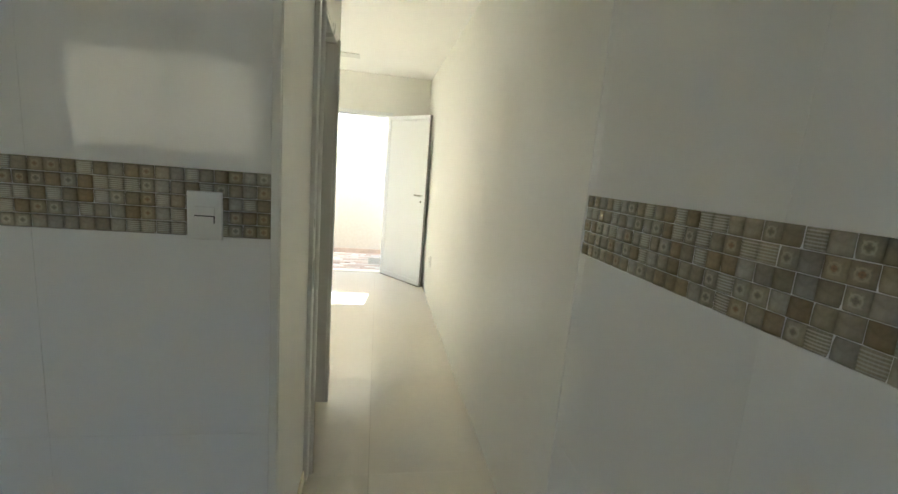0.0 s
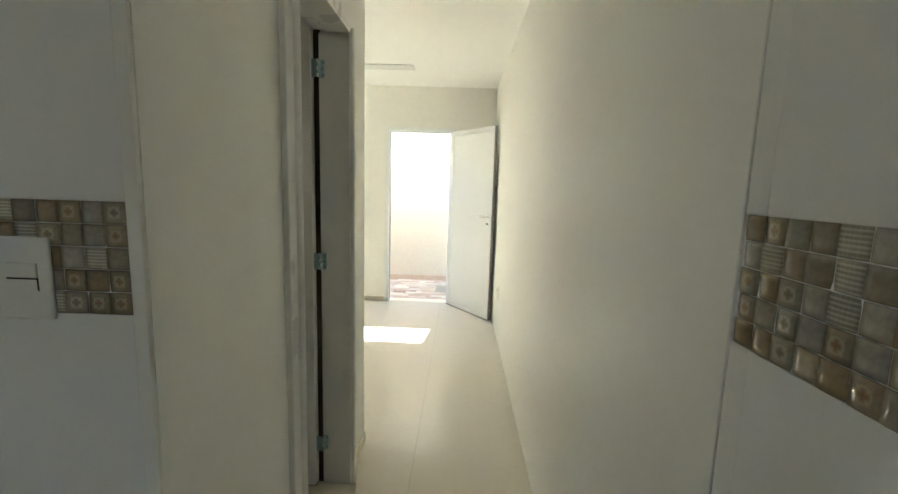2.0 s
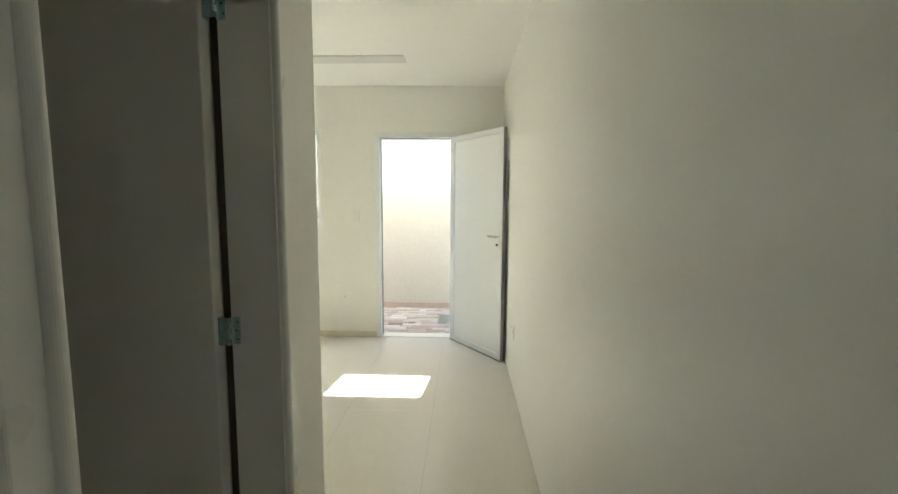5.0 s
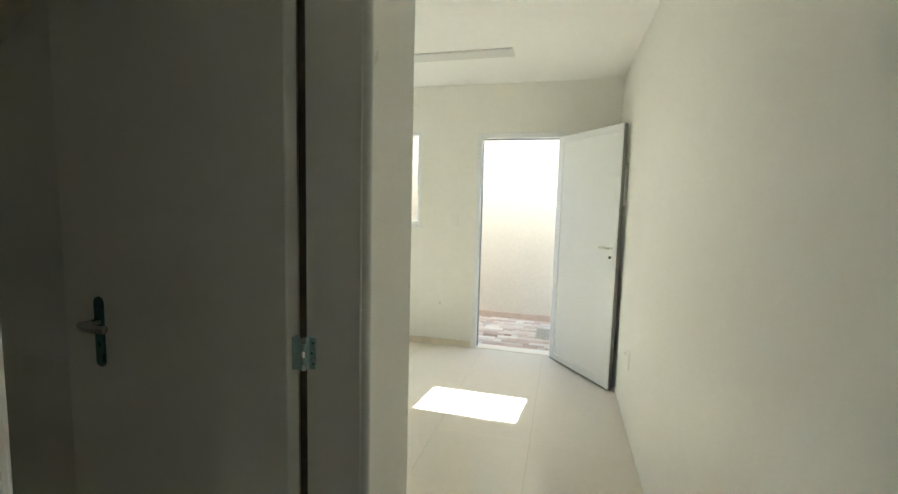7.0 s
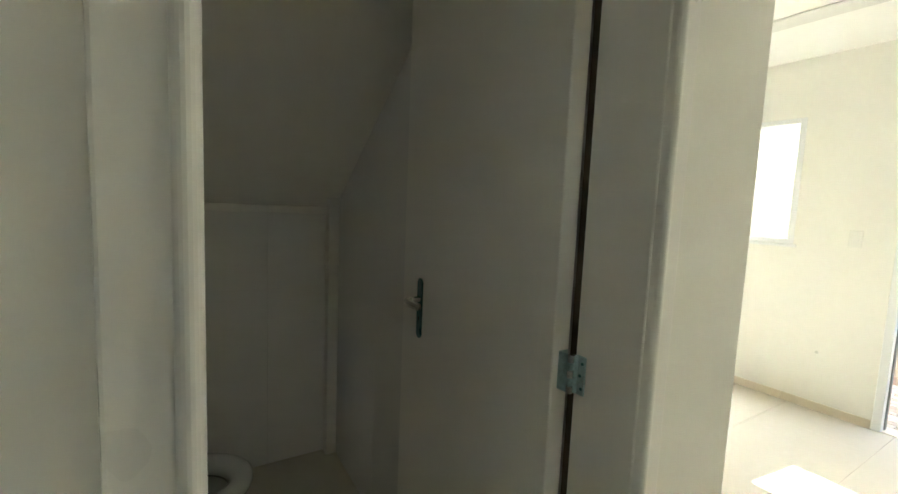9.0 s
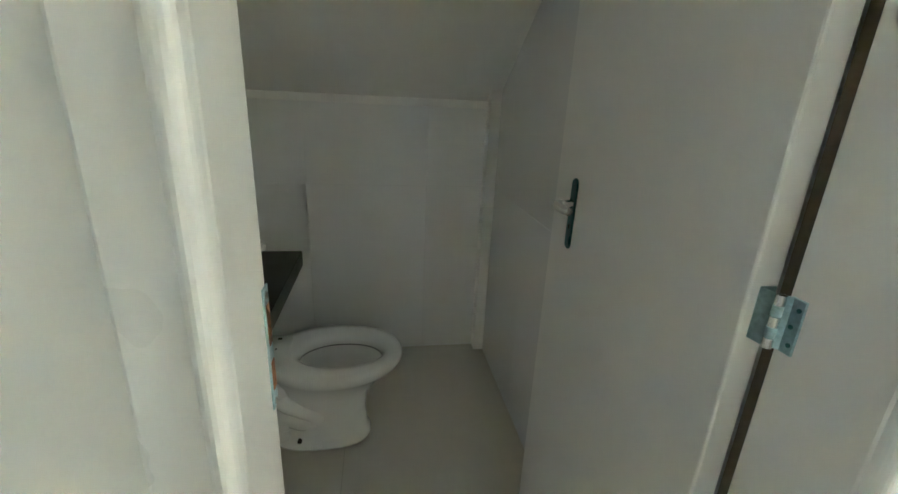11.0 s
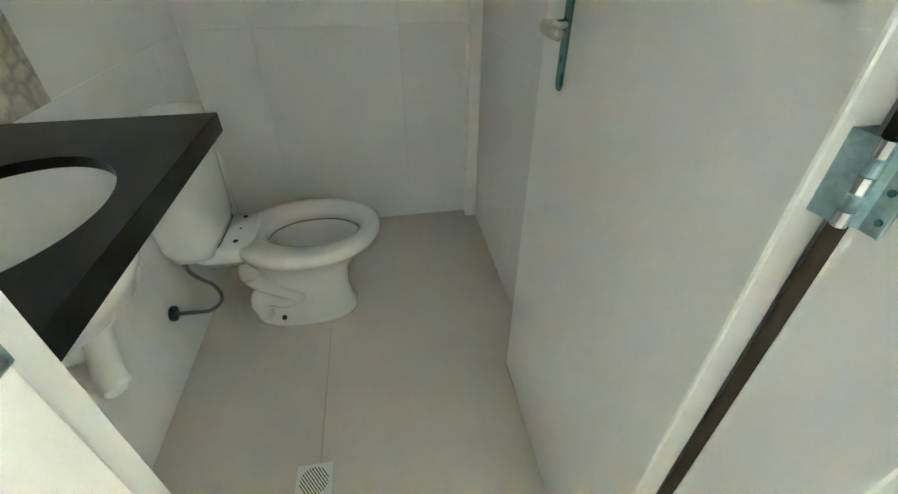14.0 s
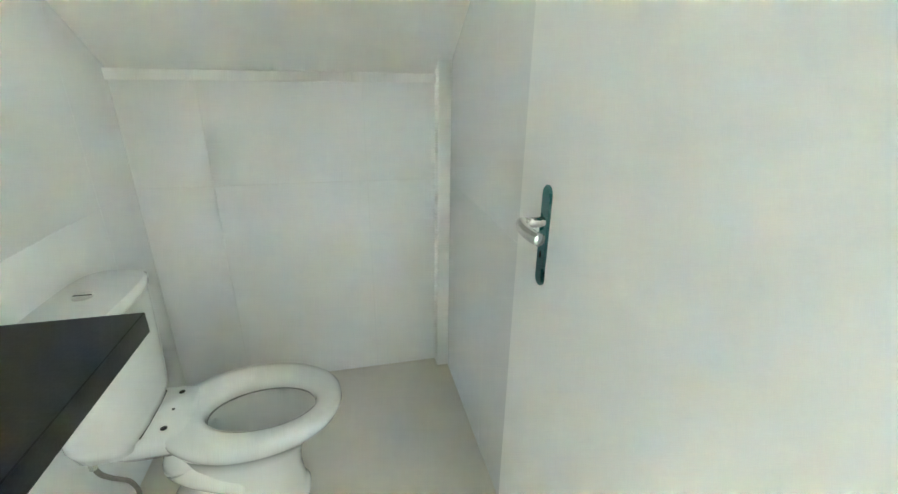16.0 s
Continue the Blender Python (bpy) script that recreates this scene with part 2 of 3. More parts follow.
def oval(bm, cx, cy, z, sx, sy, seg=48, power=2.0, back=1.0):
    """A ring of vertices; power over 2 squares it, back narrows the side towards -y."""
    out = []
    for k in range(seg):
        a = 2 * math.pi * k / seg
        c, s = math.cos(a), math.sin(a)
        px = math.copysign(abs(c) ** (2 / power), c) * sx
        py = math.copysign(abs(s) ** (2 / power), s) * sy
        if s < 0:
            px *= 1 - (1 - back) * s * s
        out.append(bm.verts.new((cx + px, cy + py, z)))
    return out


def turned(bm, m):
    bmesh.ops.transform(bm, matrix=m, verts=bm.verts[:])
    return bm


def part(name, bm, mat, parent=None, label="", smooth=False):
    """Links a bmesh, built in world coordinates, as one mesh object under its thing."""
    me = bpy.data.meshes.new(name)
    bm.to_mesh(me)
    bm.free()
    me.materials.append(mat)
    if smooth:
        me.shade_smooth() if smooth is True else me.set_sharp_from_angle(angle=radians(35))
    ob = new(name, me)
    if parent:
        ob.parent = parent
        ob.matrix_parent_inverse = parent.matrix_basis.inverted() if parent.parent is None else (parent.parent.matrix_basis).inverted() @ parent.parent.matrix_basis
    if label:
        ob["label"] = label
    return ob


def thing(name, at, label, category, group="", kind=""):
    ob = new(name)
    ob.location = at
    ob.empty_display_size = 0.1
    bpy.context.view_layer.update()
    return tagged(ob, label, category, group, kind)


def structure(name, bm, mat, label, category):
    return tagged(part(name, bm, mat), label, category, kind="structure")


TILE_MESHES = {}


def slab_mesh(name, w, h, d, mat, lip=0.0004):
    """A flat piece in the xz plane, its face towards -y at y = 0, with a bevelled rim; shared between alike pieces."""
    key = (name, round(w, 3), round(h, 3), round(d, 4), mat.name)
    if key not in TILE_MESHES:
        a, b = w / 2, h / 2
        v = [(-a, d, -b), (a, d, -b), (a, d, b), (-a, d, b), (-a, lip, -b), (a, lip, -b), (a, lip, b), (-a, lip, b),
             (-a + lip, 0, -b + lip), (a - lip, 0, -b + lip), (a - lip, 0, b - lip), (-a + lip, 0, b - lip)]
        f = [(8, 9, 10, 11), (3, 2, 1, 0)]
        for i in range(4):
            j = (i + 1) % 4
            f += [(i, j, 4 + j, 4 + i), (4 + i, 4 + j, 8 + j, 8 + i)]
        me = bpy.data.meshes.new(name)
        me.from_pydata(v, [], f)
        me.materials.append(mat)
        TILE_MESHES[key] = me
    return TILE_MESHES[key]


def piece(name, me, parent, m):
    ob = new(name, me)
    ob.parent = parent
    ob.matrix_basis = m
    return ob


def pillow_mesh(name, w, h, d, mat, rise=0.0005):
    """A small glazed cell with a gently domed face towards -y."""
    key = (name, round(w, 4), round(h, 4), mat.name)
    if key not in TILE_MESHES:
        n = 5
        v, f = [], []
        for j in range(n):
            for i in range(n):
                s, t = 2 * i / (n - 1) - 1, 2 * j / (n - 1) - 1
                v.append((s * w / 2, rise * max(s ** 4, t ** 4) + 0.0017 * s * s + 0.0003 * t * t, t * h / 2))
        for j in range(n - 1):
            for i in range(n - 1):
                q = j * n + i
                f.append((q, q + 1, q + n + 1, q + n))
        o = len(v)
        corners = [0, n - 1, n * n - 1, n * n - n]
        v += [(v[c][0], d, v[c][2]) for c in corners]
        rims = [list(range(0, n)), list(range(n - 1, n * n, n)), list(range(n * n - 1, n * n - n - 1, -1)), list(range(n * n - n, -1, -n))]
        for e in range(4):
            f.append((*reversed(rims[e]), o + e, o + (e + 1) % 4))
        me = bpy.data.meshes.new(name)
        me.from_pydata(v, [], f)
        me.materials.append(mat)
        for p in me.polygons:
            p.use_smooth = p.index < (n - 1) ** 2
        TILE_MESHES[key] = me
    return TILE_MESHES[key]

# ---- large structure ----
CEIL_Z = 2.62
X_LEFT, Y_BACK = -4.2, -7.8
wall_right = structure("wall_right", block(0.0, 0.15, Y_BACK, 0.0, -0.05, CEIL_Z), PAINT, "smooth cream painted corridor wall", "wall")


def wall_with_openings(name, x0, x1, y0, y1, openings, mat, label, top=CEIL_Z):
    """A wall that runs along x, with openings (xa, xb, za, zb) in order of x."""
    bm = bmesh.new()
    at = x0
    for xa, xb, za, zb in openings:
        box(bm, at, xa, y0, y1, -0.05, top)
        if za > 0:
            box(bm, xa, xb, y0, y1, -0.05, za)
        box(bm, xa, xb, y0, y1, zb, top)
        at = xb
    box(bm, at, x1, y0, y1, -0.05, top)
    bmesh.ops.remove_doubles(bm, verts=bm.verts[:], dist=0.0005)
    return structure(name, bm, mat, label, "wall")


DOOR = (-1.32, -0.48, 0.0, 2.155)
WIN = (-3.10, -1.885, 1.225, 2.185)
wall_end = wall_with_openings("wall_end", X_LEFT, 0.15, 0.0, 0.15, [WIN, DOOR], PAINT, "cream painted end wall with a door and a window", 3.0)
KWIN = (-3.45, -1.75, 1.42, 2.36)
wall_back = wall_with_openings("wall_back", X_LEFT, 0.15, Y_BACK - 0.15, Y_BACK, [KWIN], PAINT, "cream painted kitchen wall with a wide window")
structure("wall_left", block(X_LEFT - 0.15, X_LEFT, Y_BACK - 0.15, 0.15, -0.05, CEIL_Z), PAINT, "cream painted side wall", "wall")

# wall between corridor and bathroom, with its door opening
OPEN_Y0, OPEN_Y1, OPEN_Z = -4.040, -3.345, 2.125
WX0, WX1 = -1.03, -0.90
bm = bmesh.new()
box(bm, WX0, WX1, -4.602, OPEN_Y0, -0.05, CEIL_Z)
box(bm, WX0, WX1, OPEN_Y0, OPEN_Y1, OPEN_Z, CEIL_Z)
box(bm, WX0, WX1, OPEN_Y1, -3.015, -0.05, CEIL_Z)
bmesh.ops.remove_doubles(bm, verts=bm.verts[:], dist=0.0005)
wall_corridor = structure("wall_corridor", bm, PAINT, "cream painted wall beside the bathroom door", "wall")
wall_kitchen = structure("wall_kitchen", block(X_LEFT, WX0, -4.6019, -4.53, -0.05, CEIL_Z), GROUT, "wall of white glazed tiles with a mosaic band", "wall")
wall_bath_side = structure("wall_bath_side", block(X_LEFT, WX0, -3.287, -3.015, -0.05, CEIL_Z), PAINT, "thick wall between bathroom and living room", "wall")
wall_bath_far = structure("wall_bath_far", block(-2.97, -2.808, -4.53, -3.287, -0.05, CEIL_Z), GROUT, "low bathroom wall of white glazed tiles", "wall")

# ceilings: the flat one, and the slope under the stairs in the bathroom
ceiling = structure("ceiling", block(X_LEFT - 0.15, 0.15, Y_BACK - 0.15, 0.0, CEIL_Z, CEIL_Z + 0.16), CEIL, "smooth white painted ceiling", "ceiling")
bm = bmesh.new()
SL = 0.68
prof = [(-2.808, 1.378), (WX0 - 0.001, 1.378 + SL * (WX0 + 2.807)), (WX0 - 0.001, CEIL_Z - 0.001), (-1.3, CEIL_Z - 0.001), (-2.808, 1.62)]
rows_ = [[bm.verts.new((x, y, z)) for x, z in prof] for y in (-4.53, -3.287)]
skin(bm, rows_)
structure("ceiling_slope", bm, CEIL, "sloping white ceiling under a stair", "ceiling")

# ground: floor bed, yard bed, far ground
floor = structure("floor", block(X_LEFT - 0.15, 0.15, Y_BACK - 0.15, 0.15, -0.12, -0.0025), FLOOR_GROUT, "polished cream porcelain floor tiles", "floor")
ground = structure("ground", block(-400, 400, -400, 400, -0.5, -0.125), CONCRETE, "plain grey cement ground", "ground")
yard = structure("pavement", block(-5.0, 1.2, 0.15, 1.32, -0.12, -0.012), SANDJOINT, "narrow yard paved with cream and pink stone strips", "pavement")
wall_yard = structure("wall_yard", block(-5.0, 1.2, 1.32, 1.47, -0.12, 3.23), PLASTER, "tall beige rendered yard wall", "wall")
structure("wall_yard_side", block(1.2, 1.35, 0.15, 1.47, -0.12, 3.0), PLASTER, "beige rendered yard wall", "wall")
structure("wall_yard_end", block(-5.15, -5.0, 0.15, 1.47, -0.12, 3.0), PLASTER, "beige rendered yard wall", "wall")
# added wall, out of view: warms and limits light at the kitchen window
structure("wall_bounce", block(-9.0, 5.0, -12.65, -12.5, -0.13, 3.9), BOUNCEWALL, "unseen dark wall added to tone the kitchen window light", "wall")
structure("yard_skirting", rounded(block(-5.0, 1.2, 1.302, 1.32, -0.012, 0.075), 0.003, 1), STONES[1], "pinkish stone skirting along the yard wall", "skirting")

# skirting tiles indoors
structure("baseboard_end", block(X_LEFT, -1.325, -0.009, 0.0, 0.0, 0.062, 0.002, 1), SKIRT, "low cream tile skirting", "skirting")
structure("baseboard_corridor", block(WX1, WX1 + 0.009, -3.285, -3.015, 0.0, 0.062, 0.002, 1), SKIRT, "low cream tile skirting", "skirting")
structure("baseboard_living", block(X_LEFT, WX1 + 0.009, -3.015, -3.006, 0.0, 0.062, 0.002, 1), SKIRT, "low cream tile skirting", "skirting")
structure("baseboard_hall", block(WX1, WX1 + 0.009, -4.61, -4.072, 0.0, 0.062, 0.002, 1), SKIRT, "low cream tile skirting", "skirting")

# ---- entrance door ----
door_1 = thing("door_1", (-0.9, 0.06, 0), "white coated aluminium door frame around the yard door", "door frame", kind="structure")
part("jamb", block(-1.32, -1.27, -0.006, 0.09, 0.0, 2.105, 0.004), ALU, door_1)
part("jamb", block(-0.53, -0.48, -0.006, 0.09, 0.0, 2.105, 0.004), ALU, door_1)
part("head", block(-1.32, -0.48, -0.006, 0.09, 2.105, 2.155, 0.004), ALU, door_1)
part("door_stop", block(-1.27, -1.262, 0.05, 0.088, 0.0, 2.105, 0.001, 1), SEAL_AND_SHADE, door_1, "thin dark rubber seal")
part("door_stop", block(-1.262, -0.538, 0.05, 0.088, 2.097, 2.105, 0.001, 1), SEAL_AND_SHADE, door_1, "thin dark rubber seal")
part("threshold", block(-1.27, -0.53, 0.0, 0.14, -0.002, 0.006, 0.002, 1), SKIRT, door_1)

leaf_turn = Matrix.Translation((-0.505, -0.02, 0)) @ Matrix.Rotation(math.atan2(-0.64, 0.475), 4, "Z")
entrance_door = thing("entrance_door", (-0.505, -0.02, 0.0), "white aluminium panel door standing open towards the wall", "door")
W_, Z0, Z1 = 0.80, 0.014, 2.10


def leaf_box(x0, x1, y0, y1, z0, z1, r=0.003):
    return turned(block(x0, x1, y0, y1, z0, z1, r), leaf_turn)


part("stile", leaf_box(0, 0.07, -0.04, 0, Z0, Z1), ALU, entrance_door)
part("stile", leaf_box(W_ - 0.05, W_, -0.04, 0, Z0, Z1), ALU, entrance_door)
part("rail", leaf_box(0.07, W_ - 0.05, -0.04, 0, Z0, 0.07), ALU, entrance_door)
part("rail", leaf_box(0.07, W_ - 0.05, -0.04, 0, Z1 - 0.05, Z1), ALU, entrance_door)
part("panel", leaf_box(0.074, W_ - 0.052, -0.037, -0.003, 0.072, Z1 - 0.052), ALU, entrance_door)
part("seal", leaf_box(W_, W_ + 0.006, -0.034, -0.004, Z0, Z1, 0.001), SEAL_AND_SHADE, entrance_door, "dark rubber edge seal")
part("sweep", leaf_box(0.004, W_ - 0.002, -0.038, -0.004, 0.003, Z0, 0.001), SEAL_AND_SHADE, entrance_door, "dark rubber bottom seal")
rose = part("handle_plate", leaf_box(W_ - 0.048, W_ - 0.02, -0.046, -0.04, 1.03, 1.19, 0.003), ALU, entrance_door)
part("lever", turned(rounded(block(W_ - 0.15, W_ - 0.03, -0.085, -0.07, 1.135, 1.155), 0.006), leaf_turn), STEEL, entrance_door, "steel lever handle")
bm = bmesh.new()
rod(bm, (W_ - 0.036, -0.075, 1.145), (W_ - 0.036, -0.045, 1.145), 0.009)
part("spindle", turned(bm, leaf_turn), STEEL, entrance_door)
bm = bmesh.new()
rod(bm, (W_ - 0.055, -0.052, 1.07), (W_ - 0.055, -0.038, 1.07), 0.011)
part("keyhole", turned(bm, leaf_turn), DARK, entrance_door, "dark key cylinder")
for z in (0.25, 1.05, 1.85):
    bm = bmesh.new()
    rod(bm, (-0.004, 0.004, z - 0.05), (-0.004, 0.004, z + 0.05), 0.009)
    part("hinge", turned(bm, leaf_turn), ALU, entrance_door)


# ---- window in the end wall ----
def framed_window(name, x0, x1, z0, z1, y0, y1, mullions, label, w=0.04):
    win = thing(name, ((x0 + x1) / 2, (y0 + y1) / 2, z0), label, "window", kind="structure")
    part("window_frame", block(x0, x0 + w, y0, y1, z0, z1, 0.003), ALU, win)
    part("window_frame", block(x1 - w, x1, y0, y1, z0, z1, 0.003), ALU, win)
    part("window_frame", block(x0 + w, x1 - w, y0, y1, z0, z0 + w, 0.003), ALU, win)
    part("window_frame", block(x0 + w, x1 - w, y0, y1, z1 - w, z1, 0.003), ALU, win)
    mid = (y0 + y1) / 2
    edges = [x0 + w, *mullions, x1 - w]
    for m in mullions:
        part("mullion", block(m - 0.02, m + 0.02, mid - 0.02, mid + 0.02, z0 + w, z1 - w, 0.002), ALU, win)
    for a, b in zip(edges, edges[1:]):
        p = part("pane", block(a + 0.002, b - 0.002, mid - 0.003, mid + 0.003, z0 + w - 0.005, z1 - w + 0.005), GLASS, win)
        p.visible_shadow = False
    return win


window_1 = framed_window("window_1", WIN[0], WIN[1], WIN[2], WIN[3], -0.005, 0.09, [-2.50], "white aluminium sliding window onto the yard")
part("window_sill", block(WIN[0] - 0.02, WIN[1] + 0.025, -0.03, 0.0, WIN[2] - 0.022, WIN[2], 0.003), ALU, window_1)
window_2 = framed_window("window_2", KWIN[0], KWIN[1], KWIN[2], KWIN[3], Y_BACK - 0.11, Y_BACK + 0.005, [-3.22, -2.60], "wide white aluminium kitchen window")

# ---- bathroom door frame and leaf ----
door_2 = thing("door_2", (-0.95, -3.68, 0), "white lacquered timber bathroom door frame", "door frame", kind="structure")
JX0, JX1 = -1.045, -0.881
part("strike_jamb", block(-0.984, JX1, OPEN_Y0, -3.993, 0.0, 2.085, 0.004), FRAMEW, door_2)
part("strike_rebate", block(JX0, -0.984, OPEN_Y0, -4.031, 0.0, 2.10, 0.002), FRAMEW, door_2)
part("hinge_jamb", block(-1.018, JX1, -3.376, OPEN_Y1, 0.0, 2.085, 0.004), FRAMEW, door_2)
# shade between leaf and jamb, put in as a dark strip
part("hinge_gap", block(-1.044, -1.018, -3.362, OPEN_Y1, 0.0, 2.10, 0.001), GAPSHADE, door_2, "dark brown strip for the shade in the gap")
part("head", block(-0.985, JX1, -3.997, -3.376, 2.085, OPEN_Z, 0.004), FRAMEW, door_2)
part("head_rebate", block(JX0, -0.985, -4.031, -3.362, 2.10, OPEN_Z, 0.003), FRAMEW, door_2)


def casing(y0, y1, z1, bead):
    """An upright casing board with a half-round bead that covers the corner of the jamb."""
    bm = bmesh.new()
    box(bm, WX1 - 0.001, -0.880, y0, y1, 0.0, z1)
    rounded(bm, 0.004)
    lo, hi = (y1 - 0.010, y1 + 0.012) if bead > 0 else (y0 - 0.012, y0 + 0.010)
    ring = [(-0.8825, lo)] + [(-0.8765 + 0.0135 * math.sin(math.pi * k / 10), lo + (hi - lo) * (1 - math.cos(math.pi * k / 10)) / 2) for k in range(11)] + [(-0.8825, hi)]
    skin(bm, [[bm.verts.new((x, y, z)) for x, y in ring] for z in (0.0, z1 - 0.055)])
    return bm


part("casing", casing(-4.066, -4.006, 2.16, 1), FRAMEW, door_2)
part("casing", casing(-3.362, -3.300, 2.16, -1), FRAMEW, door_2)
part("casing", block(WX1 - 0.001, -0.878, -4.006, -3.362, 2.098, 2.16, 0.005), FRAMEW, door_2)
plate = part("strike_plate", block(-0.9838, -0.967, -3.9930, -3.9912, 1.056, 1.186, 0.0008, 1), ZINC, door_2, "zinc strike plate with two raw timber slots")
part("slot", block(-0.9808, -0.9705, -3.9915, -3.9906, 1.126, 1.168), ORANGE, plate, "orange timber showing through")
part("slot", block(-0.9808, -0.9705, -3.9915, -3.9906, 1.077, 1.108), ORANGE, plate, "orange timber showing through")
for z in (1.063, 1.178):
    bm = bmesh.new()
    rod(bm, (-0.974, -3.9917, z), (-0.974, -3.9900, z), 0.0035, 10)
    part("screw", bm, STEEL, plate)

bathroom_door = thing("bathroom_door", (-1.034, -3.382, 0), "flush white lacquered bathroom door standing wide open", "door")
LX0, LX1, LY0, LY1 = -1.722, -1.043, -3.400, -3.366
bm = bmesh.new()
for v in box(bm, LX0, LX1, LY0, LY1, 0.012, 2.095):
    if v.co.x > -1.2 and v.co.y < -3.39:
        v.co.y -= 0.010
part("leaf", rounded(bm, 0.004), LACQUER, bathroom_door)
# a dark strip fills the gap above the floor, as its shade
part("bottom_shade", block(LX0 + 0.002, LX1 - 0.002, LY0 + 0.001, LY1 - 0.001, 0.003, 0.012), GAPSHADE, bathroom_door, "dark strip for the shade under the leaf")
for zc in (0.22, 1.105, 1.937):
    hinge = part("hinge", block(-1.012, -0.991, -3.3795, -3.3758, zc - 0.0375, zc + 0.0375, 0.0008, 1), ZINC, bathroom_door, "bluish zinc hinge plate")
    part("door_plate", block(-1.0440, -1.0415, -3.3945, -3.370, zc - 0.0375, zc + 0.0375, 0.0008, 1), ZINC, hinge)
    for k in range(5):
        bm = bmesh.new()
        z0 = zc - 0.038 + k * 0.0152
        rod(bm, (-1.0165, -3.389, z0 + 0.0006), (-1.0165, -3.389, z0 + 0.0146), 0.0062)
        part("knuckle", bm, ZINC if k % 2 else STEEL, hinge)
    part("flange", turned(block(-0.010, 0.0, -0.001, 0.001, -0.037, 0.037), Matrix.Translation((-1.008, -3.3785, zc)) @ Matrix.Rotation(radians(36), 4, "Z")), ZINC, hinge)
    part("flange", turned(block(-0.026, 0.0, -0.001, 0.001, -0.037, 0.037), Matrix.Translation((-1.0165, -3.390, zc)) @ Matrix.Rotation(radians(8), 4, "Z")), ZINC, hinge)
    for dz in (-0.024, 0.0, 0.024):
        bm = bmesh.new()
        sx = -0.997 - 0.004 * (dz == 0)
        rod(bm, (sx, -3.3808, zc + dz), (sx, -3.3785, zc + dz), 0.003, 10)
        part("screw", bm, TEAL, hinge)

bm = bmesh.new()
PX, PZ0, PZ1 = -1.600, 1.008, 1.192
ringa = []
for y in (LY0 - 0.006, LY0 + 0.0005):
    ring = []
    for k in range(24):
        a = 2 * math.pi * k / 24
        c = PZ1 - 0.016 if math.sin(a) >= 0 else PZ0 + 0.016
        ring.append(bm.verts.new((PX + 0.016 * math.cos(a), y, c + 0.016 * math.sin(a))))
    ringa.append(ring)
skin(bm, ringa)
bmesh.ops.bevel(bm, geom=[e for e in bm.edges if all(v.co.y < LY0 - 0.005 for v in e.verts)], offset=0.002, segments=2, affect="EDGES")
plate = part("handle_plate", bm, TEAL, bathroom_door, "long handle plate under teal protective film")
bm = bmesh.new()
rod(bm, (PX, LY0 - 0.004, 1.128), (PX, LY0 - 0.045, 1.128), 0.009)
tube(bm, [(PX, LY0 - 0.045, 1.128), (PX + 0.02, LY0 - 0.052, 1.127), (PX + 0.045, LY0 - 0.052, 1.125), (PX + 0.075, LY0 - 0.047, 1.124)], 0.0105)
part("lever", bm, STEEL, plate, "brushed steel lever", True)
part("keyhole", block(PX - 0.002, PX + 0.002, LY0 - 0.0072, LY0 - 0.0055, 1.062, 1.074), DARK, plate)

# ---- living room fittings ----
lamp = thing("ceiling_light", (-1.48, -0.83, CEIL_Z), "slim white surface ceiling light, switched off", "ceiling light")
part("housing", block(-2.08, -0.89, -0.92, -0.74, CEIL_Z - 0.009, CEIL_Z, 0.003), LAMPGREY, lamp)
part("diffuser", block(-2.06, -0.91, -0.905, -0.755, CEIL_Z - 0.011, CEIL_Z - 0.008, 0.001), LAMPGREY, lamp)


def wall_plate(name, at, turn, w, h, label, category, detail):
    """A fitting on a wall: rounded cover, and its inner rockers, marks or holes; face towards -y before turning."""
    ob = thing(name, at, label, category)
    m = Matrix.Translation(at) @ Matrix.Rotation(radians(turn), 4, "Z")
    bm = block(-w / 2, w / 2, -0.008, 0.0, -h / 2, h / 2, 0.0035, 3)
    part("cover", turned(bm, m), PLASTIC, ob)
    for nm, x0, x1, z0, z1, d, mat in detail:
        part(nm, turned(block(x0, x1, -0.008 - d, -0.007, z0, z1, 0.0006, 1), m), mat, ob)
    return ob


wall_plate("light_switch", (-1.098, -4.610, 1.287), 0, 0.092, 0.136, "white plastic switch plate over the mosaic band", "switch",
           [("rocker", -0.026, 0.026, 0.002, 0.026, 0.003, PLASTIC), ("mark", -0.027, 0.026, -0.0015, 0.0015, 0.0006, DARK), ("mark", 0.023, 0.026, -0.02, 0.0, 0.0006, DARK)])
wall_plate("light_switch", (-1.526, 0.0, 1.297), 0, 0.075, 0.115, "white plastic switch plate beside the yard door", "switch",
           [("rocker", -0.018, 0.018, -0.025, 0.025, 0.003, PLASTIC)])
wall_plate("power_socket", (0.0, -1.23, 0.455), -90, 0.075, 0.115, "white plastic socket plate low on the wall", "socket",
           [("socket_face", -0.02, 0.02, -0.022, 0.022, 0.002, PLASTIC), ("hole", -0.008, -0.004, -0.003, 0.003, 0.0026, DARK), ("hole", 0.004, 0.008, -0.003, 0.003, 0.0026, DARK)])
bm = bmesh.new()
rod(bm, (0.001, -1.075, 0.452), (-0.005, -1.075, 0.452), 0.010, 14)
tagged(part("cable_outlet", bm, LAMPGREY), "small grey cable outlet low on the wall", "outlet")
